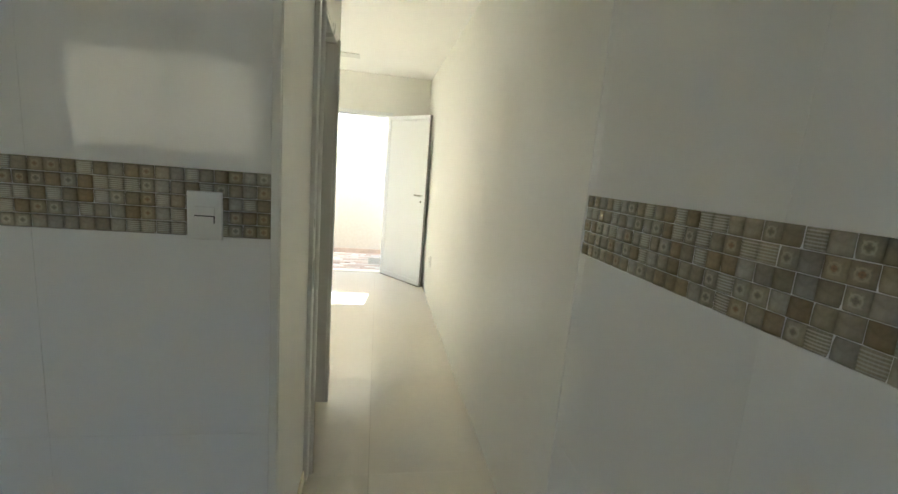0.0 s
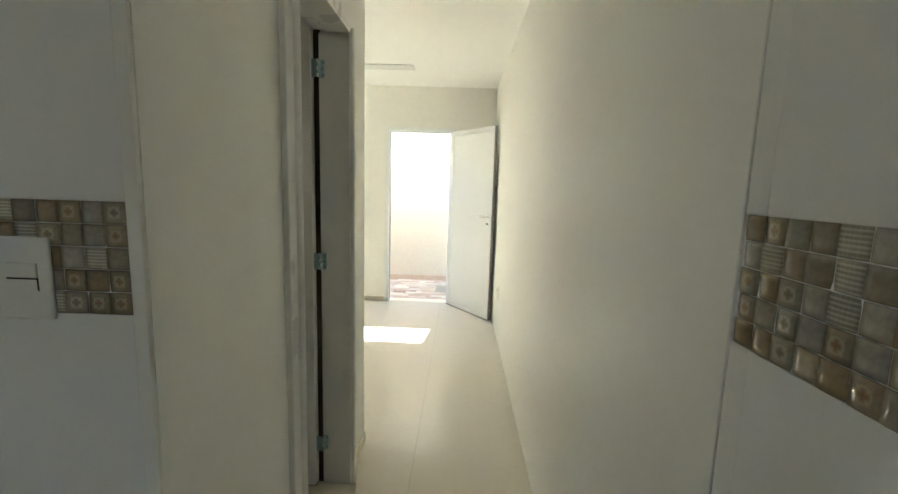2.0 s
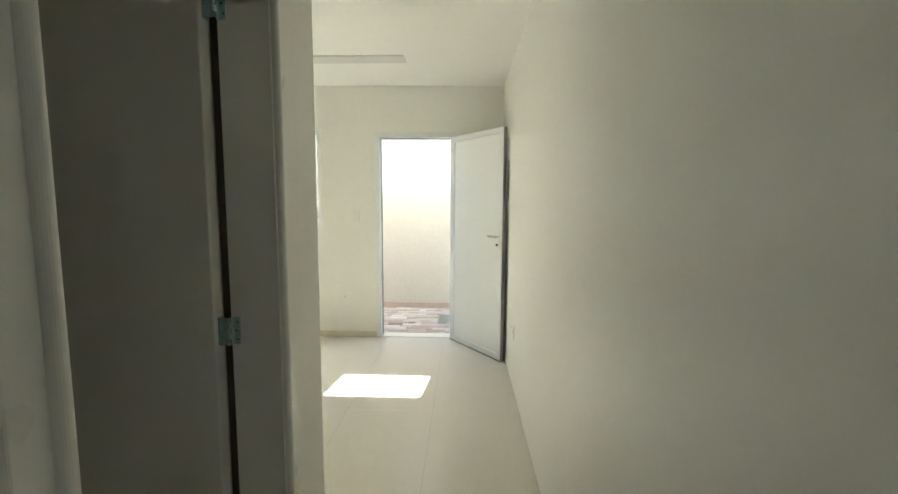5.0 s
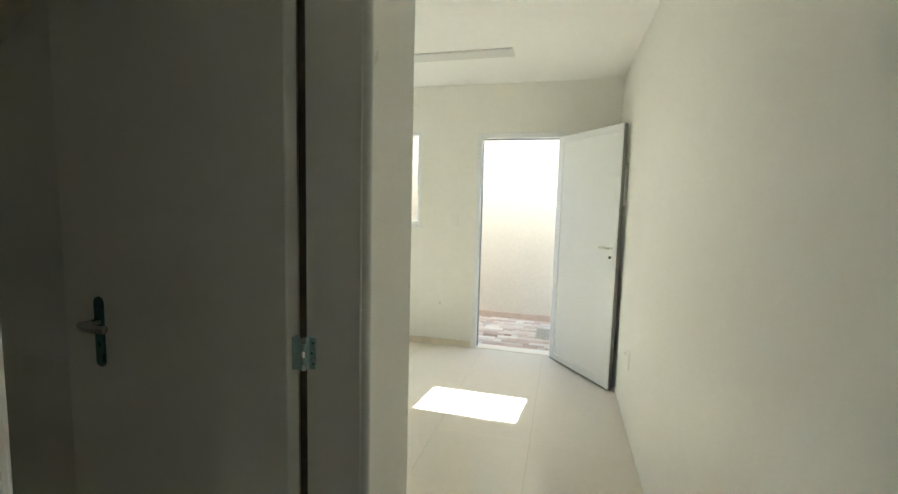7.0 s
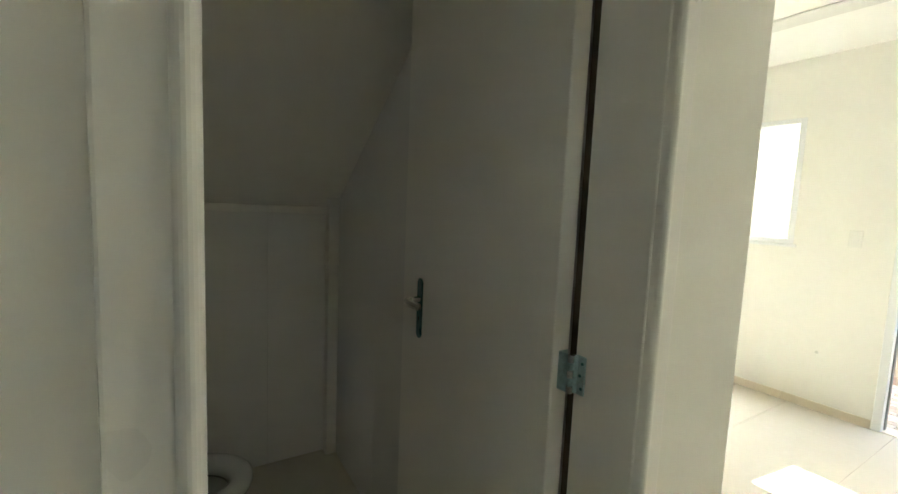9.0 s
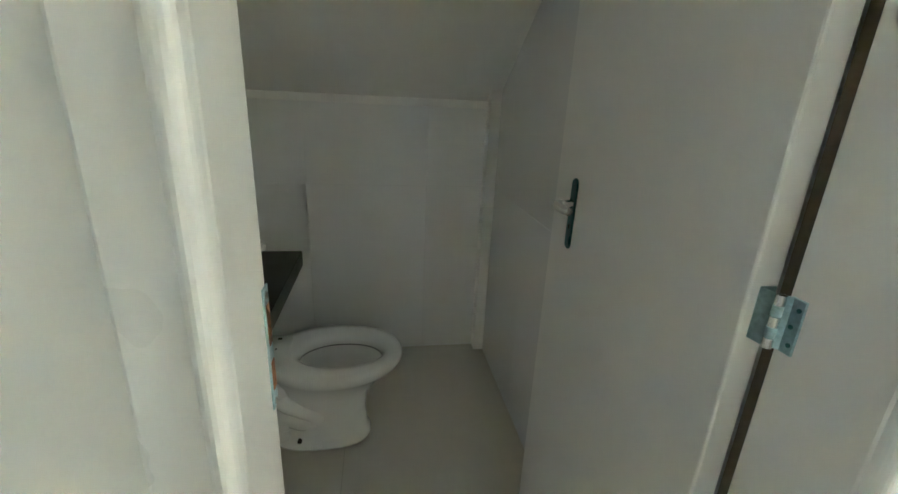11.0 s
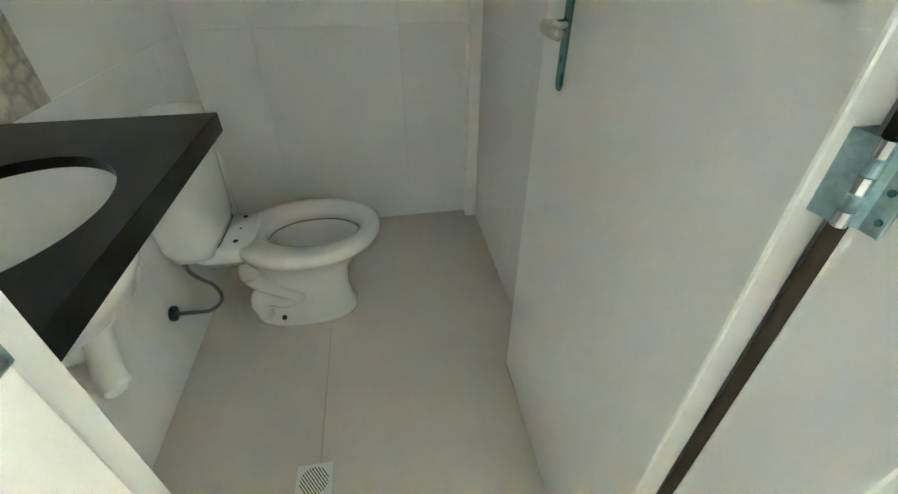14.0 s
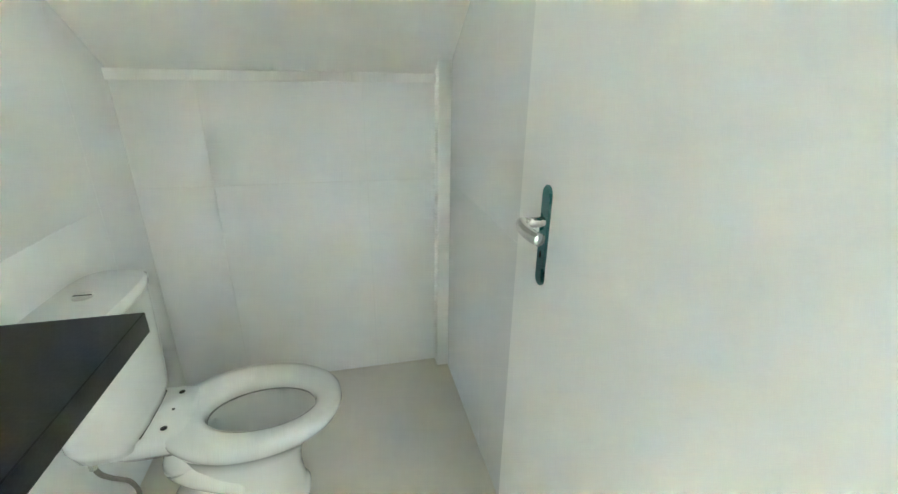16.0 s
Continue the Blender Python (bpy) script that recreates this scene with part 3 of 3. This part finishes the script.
bm = bmesh.new()
rod(bm, (-1.661, 0.001, 0.437), (-1.661, -0.006, 0.437), 0.011, 14)
tagged(part("cable_outlet", bm, LAMPGREY), "small grey cable outlet low on the wall", "outlet")
breaker = thing("breaker_box", (0.0, -0.5, 1.64), "white plastic breaker box behind the open door", "breaker box")
part("body", block(-0.03, 0.0, -0.62, -0.34, 1.475, 1.81, 0.005), PLASTIC, breaker)
part("cover", block(-0.038, -0.03, -0.60, -0.36, 1.50, 1.785, 0.004), PLASTIC, breaker)
grate = thing("drain_grate", (-0.58, 0.74, 0), "oblong grey drain grate among the yard stones", "drain")
part("frame", block(-0.71, -0.45, 0.535, 0.945, -0.013, 0.004, 0.003, 1), CONCRETE, grate)
for i in range(14):
    part("bar", block(-0.695, -0.465, 0.556 + i * 0.027, 0.570 + i * 0.027, 0.003, 0.008, 0.001, 1), CONCRETE, grate)

# ---- bathroom ----
# pipe casing in the corner and the strip along the top of the low wall
structure("pipe_casing", block(-2.808, -2.735, -3.352, -3.287, 0.0, 1.43, 0.004), CEIL, "narrow white painted corner casing", "trim")
structure("trim", block(-2.808, -2.775, -4.53, -3.352, 1.340, 1.378, 0.004), CEIL, "white painted ledge above the tiles", "trim")

# granite washstand top with an oval cut-out
CX0, CX1, CY0, CY1, CZ0, CZ1 = -1.722, WX0 - 0.001, -4.520, -4.092, 0.925, 0.965
counter = thing("washstand_top", (-1.37, -4.52, 0.945), "black granite washstand top fixed to the wall", "counter")
bm = bmesh.new()
BX, BY, BA, BB = -1.345, -4.295, 0.190, 0.150
SEG = 64


def on_rect(a):
    c, s = math.cos(a), math.sin(a)
    kx = ((CX1 - BX) / c if c > 0 else (CX0 - BX) / c) if abs(c) > 1e-6 else 1e9
    ky = ((CY1 - BY) / s if s > 0 else (CY0 - BY) / s) if abs(s) > 1e-6 else 1e9
    k = min(kx, ky)
    return BX + k * c, BY + k * s


angles = sorted([2 * math.pi * k / SEG for k in range(SEG)] + [math.atan2(y - BY, x - BX) % (2 * math.pi) for x in (CX0, CX1) for y in (CY0, CY1)])
rings = []
for z, inner, ease in ((CZ1, True, 0.0), (CZ1 - 0.02, True, 0.0), (CZ0, False, 0.0), (CZ1 - 0.0015, False, 0.0), (CZ1, False, 0.0015)):
    ring = []
    for a in angles:
        if inner:
            x, y = BX + BA * math.cos(a), BY + BB * math.sin(a)
        else:
            x, y = on_rect(a)
            x, y = min(max(x, CX0 + ease), CX1), min(y, CY1 - ease)
        ring.append(bm.verts.new((x, y, z)))
    rings.append(ring)
rings.append(rings[0])
for p, q in zip(rings, rings[1:]):
    for k in range(len(p)):
        j = (k + 1) % len(p)
        bm.faces.new((p[k], p[j], q[j], q[k]))
bmesh.ops.recalc_face_normals(bm, faces=bm.faces[:])
part("slab", bm, GRANITE, counter)
part("backsplash", block(CX0 - 0.012, CX1, -4.520, -4.500, CZ1, CZ1 + 0.085, 0.002), GRANITE, counter)
part("side_splash", block(CX1 - 0.018, CX1, -4.500, CY1 - 0.02, CZ1, CZ1 + 0.085, 0.002), GRANITE, counter)

basin = thing("wash_basin", (BX, BY, 0.78), "white oval ceramic basin set under the granite", "basin")
bm = bmesh.new()
prof = [(1.05, 0.9455), (1.05, 0.925), (0.99, 0.87), (0.8, 0.80), (0.35, 0.772), (0.10, 0.768)]
inner = [(0.10, 0.775), (0.34, 0.780), (0.74, 0.808), (0.92, 0.872), (0.985, 0.92), (0.99, 0.9455)]
skin(bm, [oval(bm, BX, BY, z, BA * k, BB * k) for k, z in prof + inner], False, False)
bm.verts.ensure_lookup_table()
n0 = len(bm.verts)
first, last = bm.verts[0:48], bm.verts[n0 - 48:n0]
for k in range(48):
    bm.faces.new((first[k], last[k], last[(k + 1) % 48], first[(k + 1) % 48]))
bmesh.ops.recalc_face_normals(bm, faces=bm.faces[:])
part("bowl", bm, CERAMIC, basin, "", True)
bm = bmesh.new()
rod(bm, (BX, BY, 0.770), (BX, BY, 0.782), 0.021, 24)
part("waste", bm, CHROME, basin, "chrome waste ring")

trap = thing("sink_trap", (-1.40, -4.30, 0.5), "white plastic drain elbow and corrugated pipe under the basin", "trap")
ELBOW = [(-1.401, -4.3, 0.708), (-1.379, -4.3, 0.647), (-1.356, -4.29, 0.622), (-1.342, -4.28, 0.599)]
bm = bmesh.new()
rod(bm, (BX - 0.03, BY, 0.775), ELBOW[0], 0.021, 20)
part("tailpiece", bm, PLASTIC, trap, "", "angle")
bm = bmesh.new()
tube(bm, ELBOW, 0.0245, 20)
part("elbow", bm, PLASTIC, trap, "", True)
bm = bmesh.new()
up = (Vector(ELBOW[0]) - Vector(ELBOW[1])).normalized()
rod(bm, Vector(ELBOW[0]) + up * 0.018, Vector(ELBOW[0]) - up * 0.012, 0.031, 24)
part("nut", rounded(bm, 0.003), PLASTIC, trap, "", "angle")
bm = bmesh.new()
tube(bm, [ELBOW[3], *[(-1.375, -4.33, 0.603), (-1.405, -4.4, 0.565), (-1.428, -4.46, 0.536)], (-1.428, -4.521, 0.536)], 0.021, 18, 0.2)
part("corrugated_pipe", bm, PLASTIC, trap, "", True)
bm = bmesh.new()
rod(bm, (-1.428, -4.5195, 0.536), (-1.428, -4.510, 0.536), 0.036, 24)
part("wall_rose", bm, PLASTIC, trap)

# ---- toilet ----
TX = -2.155
toilet = thing("toilet", (TX, -4.15, 0), "white ceramic toilet without a seat, tank against the wall", "toilet")
bm = bmesh.new()
body = [(0.0, -4.130, 0.112, 0.198, 2.6, 0.95), (0.012, -4.130, 0.115, 0.201, 2.6, 0.95), (0.028, -4.130, 0.106, 0.194, 2.6, 0.92), (0.05, -4.128, 0.094, 0.184, 2.5, 0.86), (0.14, -4.122, 0.090, 0.172, 2.4, 0.80),
        (0.22, -4.115, 0.104, 0.180, 2.3, 0.82), (0.28, -4.098, 0.138, 0.212, 2.2, 0.86), (0.325, -4.084, 0.172, 0.246, 2.1, 0.80),
        (0.350, -4.076, 0.194, 0.268, 2.1, 0.78), (0.374, -4.074, 0.202, 0.277, 2.1, 0.76), (0.392, -4.074, 0.200, 0.275, 2.1, 0.76), (0.402, -4.074, 0.190, 0.265, 2.1, 0.76),
        (0.402, -4.062, 0.162, 0.232, 2.1, 0.86), (0.397, -4.050, 0.134, 0.196, 2.1, 0.9), (0.384, -4.045, 0.114, 0.172, 2.1, 0.9), (0.360, -4.044, 0.106, 0.161, 2.1, 0.9), (0.356, -4.044, 0.109, 0.164, 2.1, 0.9)]
skin(bm, [oval(bm, TX, y, z, sx, sy, 56, pw, bk) for z, y, sx, sy, pw, bk in body], True, False)
part("bowl", bm, CERAMIC, toilet, "", True)
bm = bmesh.new()
well = [(0.376, -4.047, 0.152, 0.214), (0.342, -4.047, 0.150, 0.212), (0.334, -4.048, 0.132, 0.192), (0.29, -4.055, 0.112, 0.160), (0.23, -4.065, 0.085, 0.115), (0.185, -4.075, 0.05, 0.065), (0.165, -4.08, 0.03, 0.04)]
skin(bm, [oval(bm, TX, y, z, sx, sy, 56, 2.1, 0.9) for z, y, sx, sy in well], False, True)
bmesh.ops.reverse_faces(bm, faces=bm.faces[:])
part("inner_bowl", bm, CERAMIC, toilet, "", True)
# dark ring added below the lip to draw the rim's shadow line
bm = bmesh.new()
skin(bm, [oval(bm, TX, -4.044, z, sx, sy, 56, 2.1, 0.9) for z, sx, sy in ((0.3565, 0.1065, 0.1615), (0.3565, 0.118, 0.173), (0.351, 0.118, 0.173), (0.351, 0.1065, 0.1615), (0.3565, 0.1065, 0.1615))], False, False)
part("rim_shade", bm, SEAL_AND_SHADE, toilet, "dark ring standing for the shade under the rim", True)
bm = bmesh.new()
deck = [(0.310, -4.345, 0.085, 0.095), (0.345, -4.345, 0.112, 0.105), (0.385, -4.345, 0.124, 0.112), (0.4035, -4.345, 0.118, 0.106)]
skin(bm, [oval(bm, TX, y, z, sx, sy, 40, 5) for z, y, sx, sy in deck])
part("deck", bm, CERAMIC, toilet, "", True)
# the trapway that shows as a winding bulge on both sides
for s in (1, -1):
    bm = bmesh.new()
    ox = TX + s * 0.045
    tube(bm, [(ox - s * 0.01, -4.245, 0.325), (ox + s * 0.004, -4.268, 0.285), (ox + s * 0.004, -4.285, 0.245), (ox, -4.255, 0.200), (ox + s * 0.006, -4.205, 0.178), (ox + s * 0.008, -4.150, 0.150), (ox, -4.145, 0.118),
              (ox + s * 0.004, -4.195, 0.112), (ox, -4.250, 0.130), (ox - s * 0.004, -4.283, 0.095), (ox - s * 0.008, -4.275, 0.035)], 0.050, 18)
    part("trapway", bm, CERAMIC, toilet, "", True)
    bm = bmesh.new()
    rod(bm, (TX + s * 0.070, -4.210, 0.036), (TX + s * 0.1015, -4.210, 0.040), 0.009, 14)
    part("bolt", bm, DARK, toilet, "dark fixing hole")
for dx, r in ((-0.08, 0.009), (0.08, 0.009), (0.0, 0.0045)):
    bm = bmesh.new()
    rod(bm, (TX + dx - 0.008, -4.296, 0.400), (TX + dx - 0.008, -4.296, 0.4045), r, 14)
    part("seat_hole", bm, DARK, toilet)
bm = bmesh.new()
tank = [(0.378, -4.425, 0.135, 0.068), (0.385, -4.425, 0.155, 0.080), (0.44, -4.425, 0.176, 0.090), (0.60, -4.425, 0.188, 0.094), (0.768, -4.424, 0.194, 0.095)]
skin(bm, [oval(bm, TX, y, z, sx, sy, 56, 3.6) for z, y, sx, sy in tank])
part("tank", bm, CERAMIC, toilet, "", True)
bm = bmesh.new()
lid = [(0.769, -4.424, 0.198, 0.097), (0.774, -4.424, 0.203, 0.100), (0.792, -4.424, 0.203, 0.100), (0.801, -4.424, 0.196, 0.094)]
skin(bm, [oval(bm, TX, y, z, sx, sy, 56, 3.6) for z, y, sx, sy in lid])
part("tank_lid", bm, CERAMIC, toilet, "", "angle")
bm = bmesh.new()
rod(bm, (TX - 0.012, -4.436, 0.800), (TX - 0.012, -4.436, 0.807), 0.024, 28)
button = part("flush_button", bm, CHROME, toilet, "round chrome flush button")
part("split", block(TX - 0.014, TX - 0.010, -4.458, -4.414, 0.8072, 0.8078), DARK, button)
bm = bmesh.new()
skin(bm, [oval(bm, TX, -4.345, z, 0.105, 0.004, 24) for z in (0.372, 0.408)])
part("gasket", bm, DARK, toilet, "dark joint between tank and bowl")

hose = thing("water_hose", (-1.942, -4.515, 0.23), "braided steel supply hose from wall valve to tank", "hose")
bm = bmesh.new()
tube(bm, [(-1.942, -4.508, 0.228), (-1.95, -4.497, 0.217), (-1.992, -4.475, 0.178), (-2.044, -4.455, 0.133), (-2.115, -4.445, 0.101), (-2.137, -4.44, 0.122), (-2.123, -4.445, 0.187), (-2.062, -4.45, 0.273), (-2.031, -4.455, 0.328), (-2.024, -4.457, 0.378)], 0.0065, 10, 0.12)
part("braided_hose", bm, HOSE, hose, "", True)
bm = bmesh.new()
rod(bm, (-1.942, -4.519, 0.228), (-1.942, -4.508, 0.228), 0.026, 24)
part("wall_flange", bm, DARKPLATE, hose, "dark filmed wall flange")
bm = bmesh.new()
rod(bm, (-2.024, -4.457, 0.352), (-2.024, -4.457, 0.384), 0.011, 6)
part("nut", bm, STEEL, hose)

drain = thing("floor_drain", (-1.415, -4.046, 0), "white square floor drain with a slatted round grate", "drain")
part("frame", block(-1.466, -1.364, -4.098, -3.996, -0.006, 0.004, 0.002), PLASTIC, drain)
bm = bmesh.new()
rod(bm, (-1.415, -4.047, 0.003), (-1.415, -4.047, 0.0048), 0.044, 36)
part("grate", bm, PLASTIC, drain)
for i in range(-5, 6):
    half_w = math.sqrt(max(0.040 ** 2 - (i * 0.0072) ** 2, 1e-5))
    m = Matrix.Translation((-1.415, -4.047, 0)) @ Matrix.Rotation(radians(35), 4, "Z")
    part("slot", turned(block(-half_w, half_w, i * 0.0072 - 0.0012, i * 0.0072 + 0.0012, 0.0046, 0.0053), m), DARK, drain)

# ---- tiles, mosaic and stones ----
FACE = {"-y": Matrix.Identity(4), "+y": Matrix.Rotation(math.pi, 4, "Z"), "-x": Matrix.Rotation(-math.pi / 2, 4, "Z"), "+x": Matrix.Rotation(math.pi / 2, 4, "Z")}
rnd = random.Random(7)


def tile_run(parent, face, plane, u0, u1, rows, first, width=0.60, gap=0.0004, keep=None):
    """Wall tiles on a plane: rows of (z0, z1), joints every width from first; u runs along the wall."""
    cuts = [u0] + sorted(first + k * width for k in range(-12, 13) if u0 + 0.01 < first + k * width < u1 - 0.01) + [u1]
    for z0, z1 in rows:
        for a, b in zip(cuts, cuts[1:]):
            if keep and not keep((a + b) / 2, (z0 + z1) / 2):
                continue
            me = slab_mesh("tile", b - a - gap, z1 - z0 - gap, 0.008, TILE, 0.0003)
            u, z = (a + b) / 2, (z0 + z1) / 2
            at = (u, plane, z) if face[1] == "y" else (plane, u, z)
            wob = Matrix.Rotation(rnd.uniform(-0.0004, 0.0004), 4, "X") @ Matrix.Rotation(rnd.uniform(-0.0004, 0.0004), 4, "Z")
            piece("tile", me, parent, Matrix.Translation(at) @ FACE[face] @ wob)


def steps_up(a, b, h):
    out = []
    while a < b - 0.005:
        out.append((a, min(a + h, b)))
        a += h
    return out


def mosaic(parent, face, plane, u0, u1, z0, rows, cell, sheet=19):
    """A band of small glazed cells in several prints, tilted by turns to either side; a wider joint ends each sheet."""
    cols = round((u1 - u0) / cell)
    for i in range(cols):
        for j in range(rows):
            mat = CELLS[rnd.choices(range(6), (23, 17, 14, 15, 13, 18))[0]]
            wide = (cols - i) % sheet == 0
            me = pillow_mesh("mosaic_tile", cell - (0.0026 if wide else 0.0006), cell - 0.0015, 0.009, mat)
            u, z = u0 + (i + 0.5) * cell, z0 + (j + 0.5) * cell
            at = (u, plane, z) if face[1] == "y" else (plane, u, z)
            turn = 0.05 if (i + j) % 2 else -0.05
            wob = Matrix.Rotation(rnd.uniform(-0.03, 0.03), 4, "X") @ Matrix.Rotation(turn + rnd.uniform(-0.025, 0.025), 4, "Z")
            piece("mosaic_tile", me, parent, Matrix.Translation(at) @ FACE[face] @ wob)


# kitchen, wall facing the camera at the start
KZ0, CELL = 1.229, 0.0374
tile_run(wall_kitchen, "-y", -4.610, X_LEFT, -0.926, steps_up(KZ0 - 0.615 * 2, KZ0, 0.615) + steps_up(KZ0 + 5 * CELL, CEIL_Z, 0.615), -0.926)
mosaic(wall_kitchen, "-y", -4.611, -0.926 - 44 * CELL, -0.926, KZ0, 5, CELL)
structure("tile_backing", block(-2.6, -0.927, -4.6072, -4.602, KZ0, KZ0 + 5 * CELL), GROUT, "pale grout behind the mosaic band", "trim")
structure("edge_trim", block(-0.926, WX1 - 0.002, -4.611, -4.601, 0.0, CEIL_Z, 0.002), PAINT, "painted corner edge beside the tiles", "trim")
# kitchen, side wall
RZ0, RCELL = 1.254, 0.0352
tiled_side = structure("wall_kitchen_side", block(-0.004, 0.0, Y_BACK, -4.690, 0.0, CEIL_Z), GROUT, "side wall of white glazed tiles with a mosaic band", "wall")
tile_run(tiled_side, "-x", -0.010, Y_BACK, -4.692, steps_up(RZ0 - 0.627 * 2, RZ0, 0.627) + steps_up(RZ0 + 5 * RCELL, CEIL_Z, 0.627), -4.732)
mosaic(tiled_side, "-x", -0.011, -4.696 - 50 * RCELL, -4.696, RZ0, 5, RCELL)
structure("tile_backing_side", block(-0.0074, -0.004, -6.47, -4.692, RZ0, RZ0 + 5 * RCELL), GROUT, "pale grout behind the mosaic band", "trim")
structure("edge_trim_side", block(-0.011, 0.0, -4.690, -4.686, 0.0, CEIL_Z, 0.0015), TILE, "white plastic tile edge trim", "trim")
# bathroom walls
bath_rows = steps_up(0.0, CEIL_Z, 0.948)
bath_left = structure("wall_bath_left", block(-2.808, WX0, -4.530, -4.526, -0.01, CEIL_Z), GROUT, "bathroom wall of white glazed tiles", "wall")
slope_z = lambda x: 1.378 + SL * (x + 2.808)
tile_run(bath_left, "+y", -4.520, -2.80, -1.928, bath_rows, -1.928, keep=lambda u, z: z < slope_z(u) + 0.35)
tile_run(bath_left, "+y", -4.520, -1.753, WX0, bath_rows, -1.753)
tile_run(bath_left, "+y", -4.520, -1.928, -1.753, [(0.0, 0.945)], -1.753)
for z0, z1 in steps_up(0.945, CEIL_Z, 0.35):
    piece("border_tile", slab_mesh("border_tile", 0.173, z1 - z0 - 0.002, 0.009, PEBBLE), bath_left, Matrix.Translation((-1.8405, -4.519, (z0 + z1) / 2)) @ FACE["+y"])
tile_run(wall_bath_far, "+x", -2.800, -4.52, -3.352, [(0.0, 0.948), (0.948, 1.34)], -3.645)
bath_right = structure("wall_bath_right", block(-2.808, WX0, -3.291, -3.287, -0.01, CEIL_Z), GROUT, "bathroom wall of white glazed tiles", "wall")
tile_run(bath_right, "-y", -3.297, -2.735, WX0, bath_rows, -2.2, keep=lambda u, z: z < slope_z(u) + 0.35)

# floor tiles, long ones laid along the corridor and across the bathroom
def floor_tile(x0, x1, y0, y1, gx, gy):
    me = slab_mesh("floor_tile", x1 - x0 - gx, y1 - y0 - gy, 0.006, FLOOR, 0.0003)
    piece("floor_tile", me, floor, Matrix.Translation(((x0 + x1) / 2, (y0 + y1) / 2, 0)) @ Matrix.Rotation(math.pi / -2, 4, "X"))


LONG_ROWS = [0.0, -0.433, -1.633, -2.833, -4.033, -5.233, -6.433, Y_BACK]
SIDE_ROWS = [[0.0, -0.433, -1.633, -2.833], [-4.633, -5.833, -7.033, Y_BACK]]
for i in range(7):
    x1, x0 = -0.6 * i, max(-0.6 * i - 0.6, X_LEFT)
    for run in ([LONG_ROWS] if i < 2 else SIDE_ROWS):
        for y1, y0 in zip(run, run[1:]):
            floor_tile(x0, x1, y0, y1, 0.0022, 0.0005)
for y1, y0 in ((-2.833, -4.033), (-4.033, -4.633)):
    for x1, x0 in ((-1.2, -3.0), (-3.0, X_LEFT)):
        floor_tile(x0, x1, y0, y1, 0.0004, 0.0016)

# yard stones: strips of uneven length in courses
y = 0.158
while y < 1.29:
    h = min(rnd.uniform(0.055, 0.085), 1.30 - y)
    x = -2.15 + rnd.uniform(-0.1, 0)
    while x < -0.15:
        w = round(rnd.choice((0.09, 0.13, 0.17, 0.22, 0.28)), 2)
        if not (-0.705 < x + w and x < -0.455 and y + h > 0.54 and y < 0.94):
            me = slab_mesh("stone", w - 0.005, round(h, 2) - 0.004, 0.02, STONES[rnd.choices(range(5), (34, 30, 22, 5, 9))[0]], 0.004)
            piece("stone", me, yard, Matrix.Translation((x + w / 2, y + h / 2, rnd.uniform(-0.003, 0.002))) @ Matrix.Rotation(math.pi / -2, 4, "X"))
        x += w
    y += h
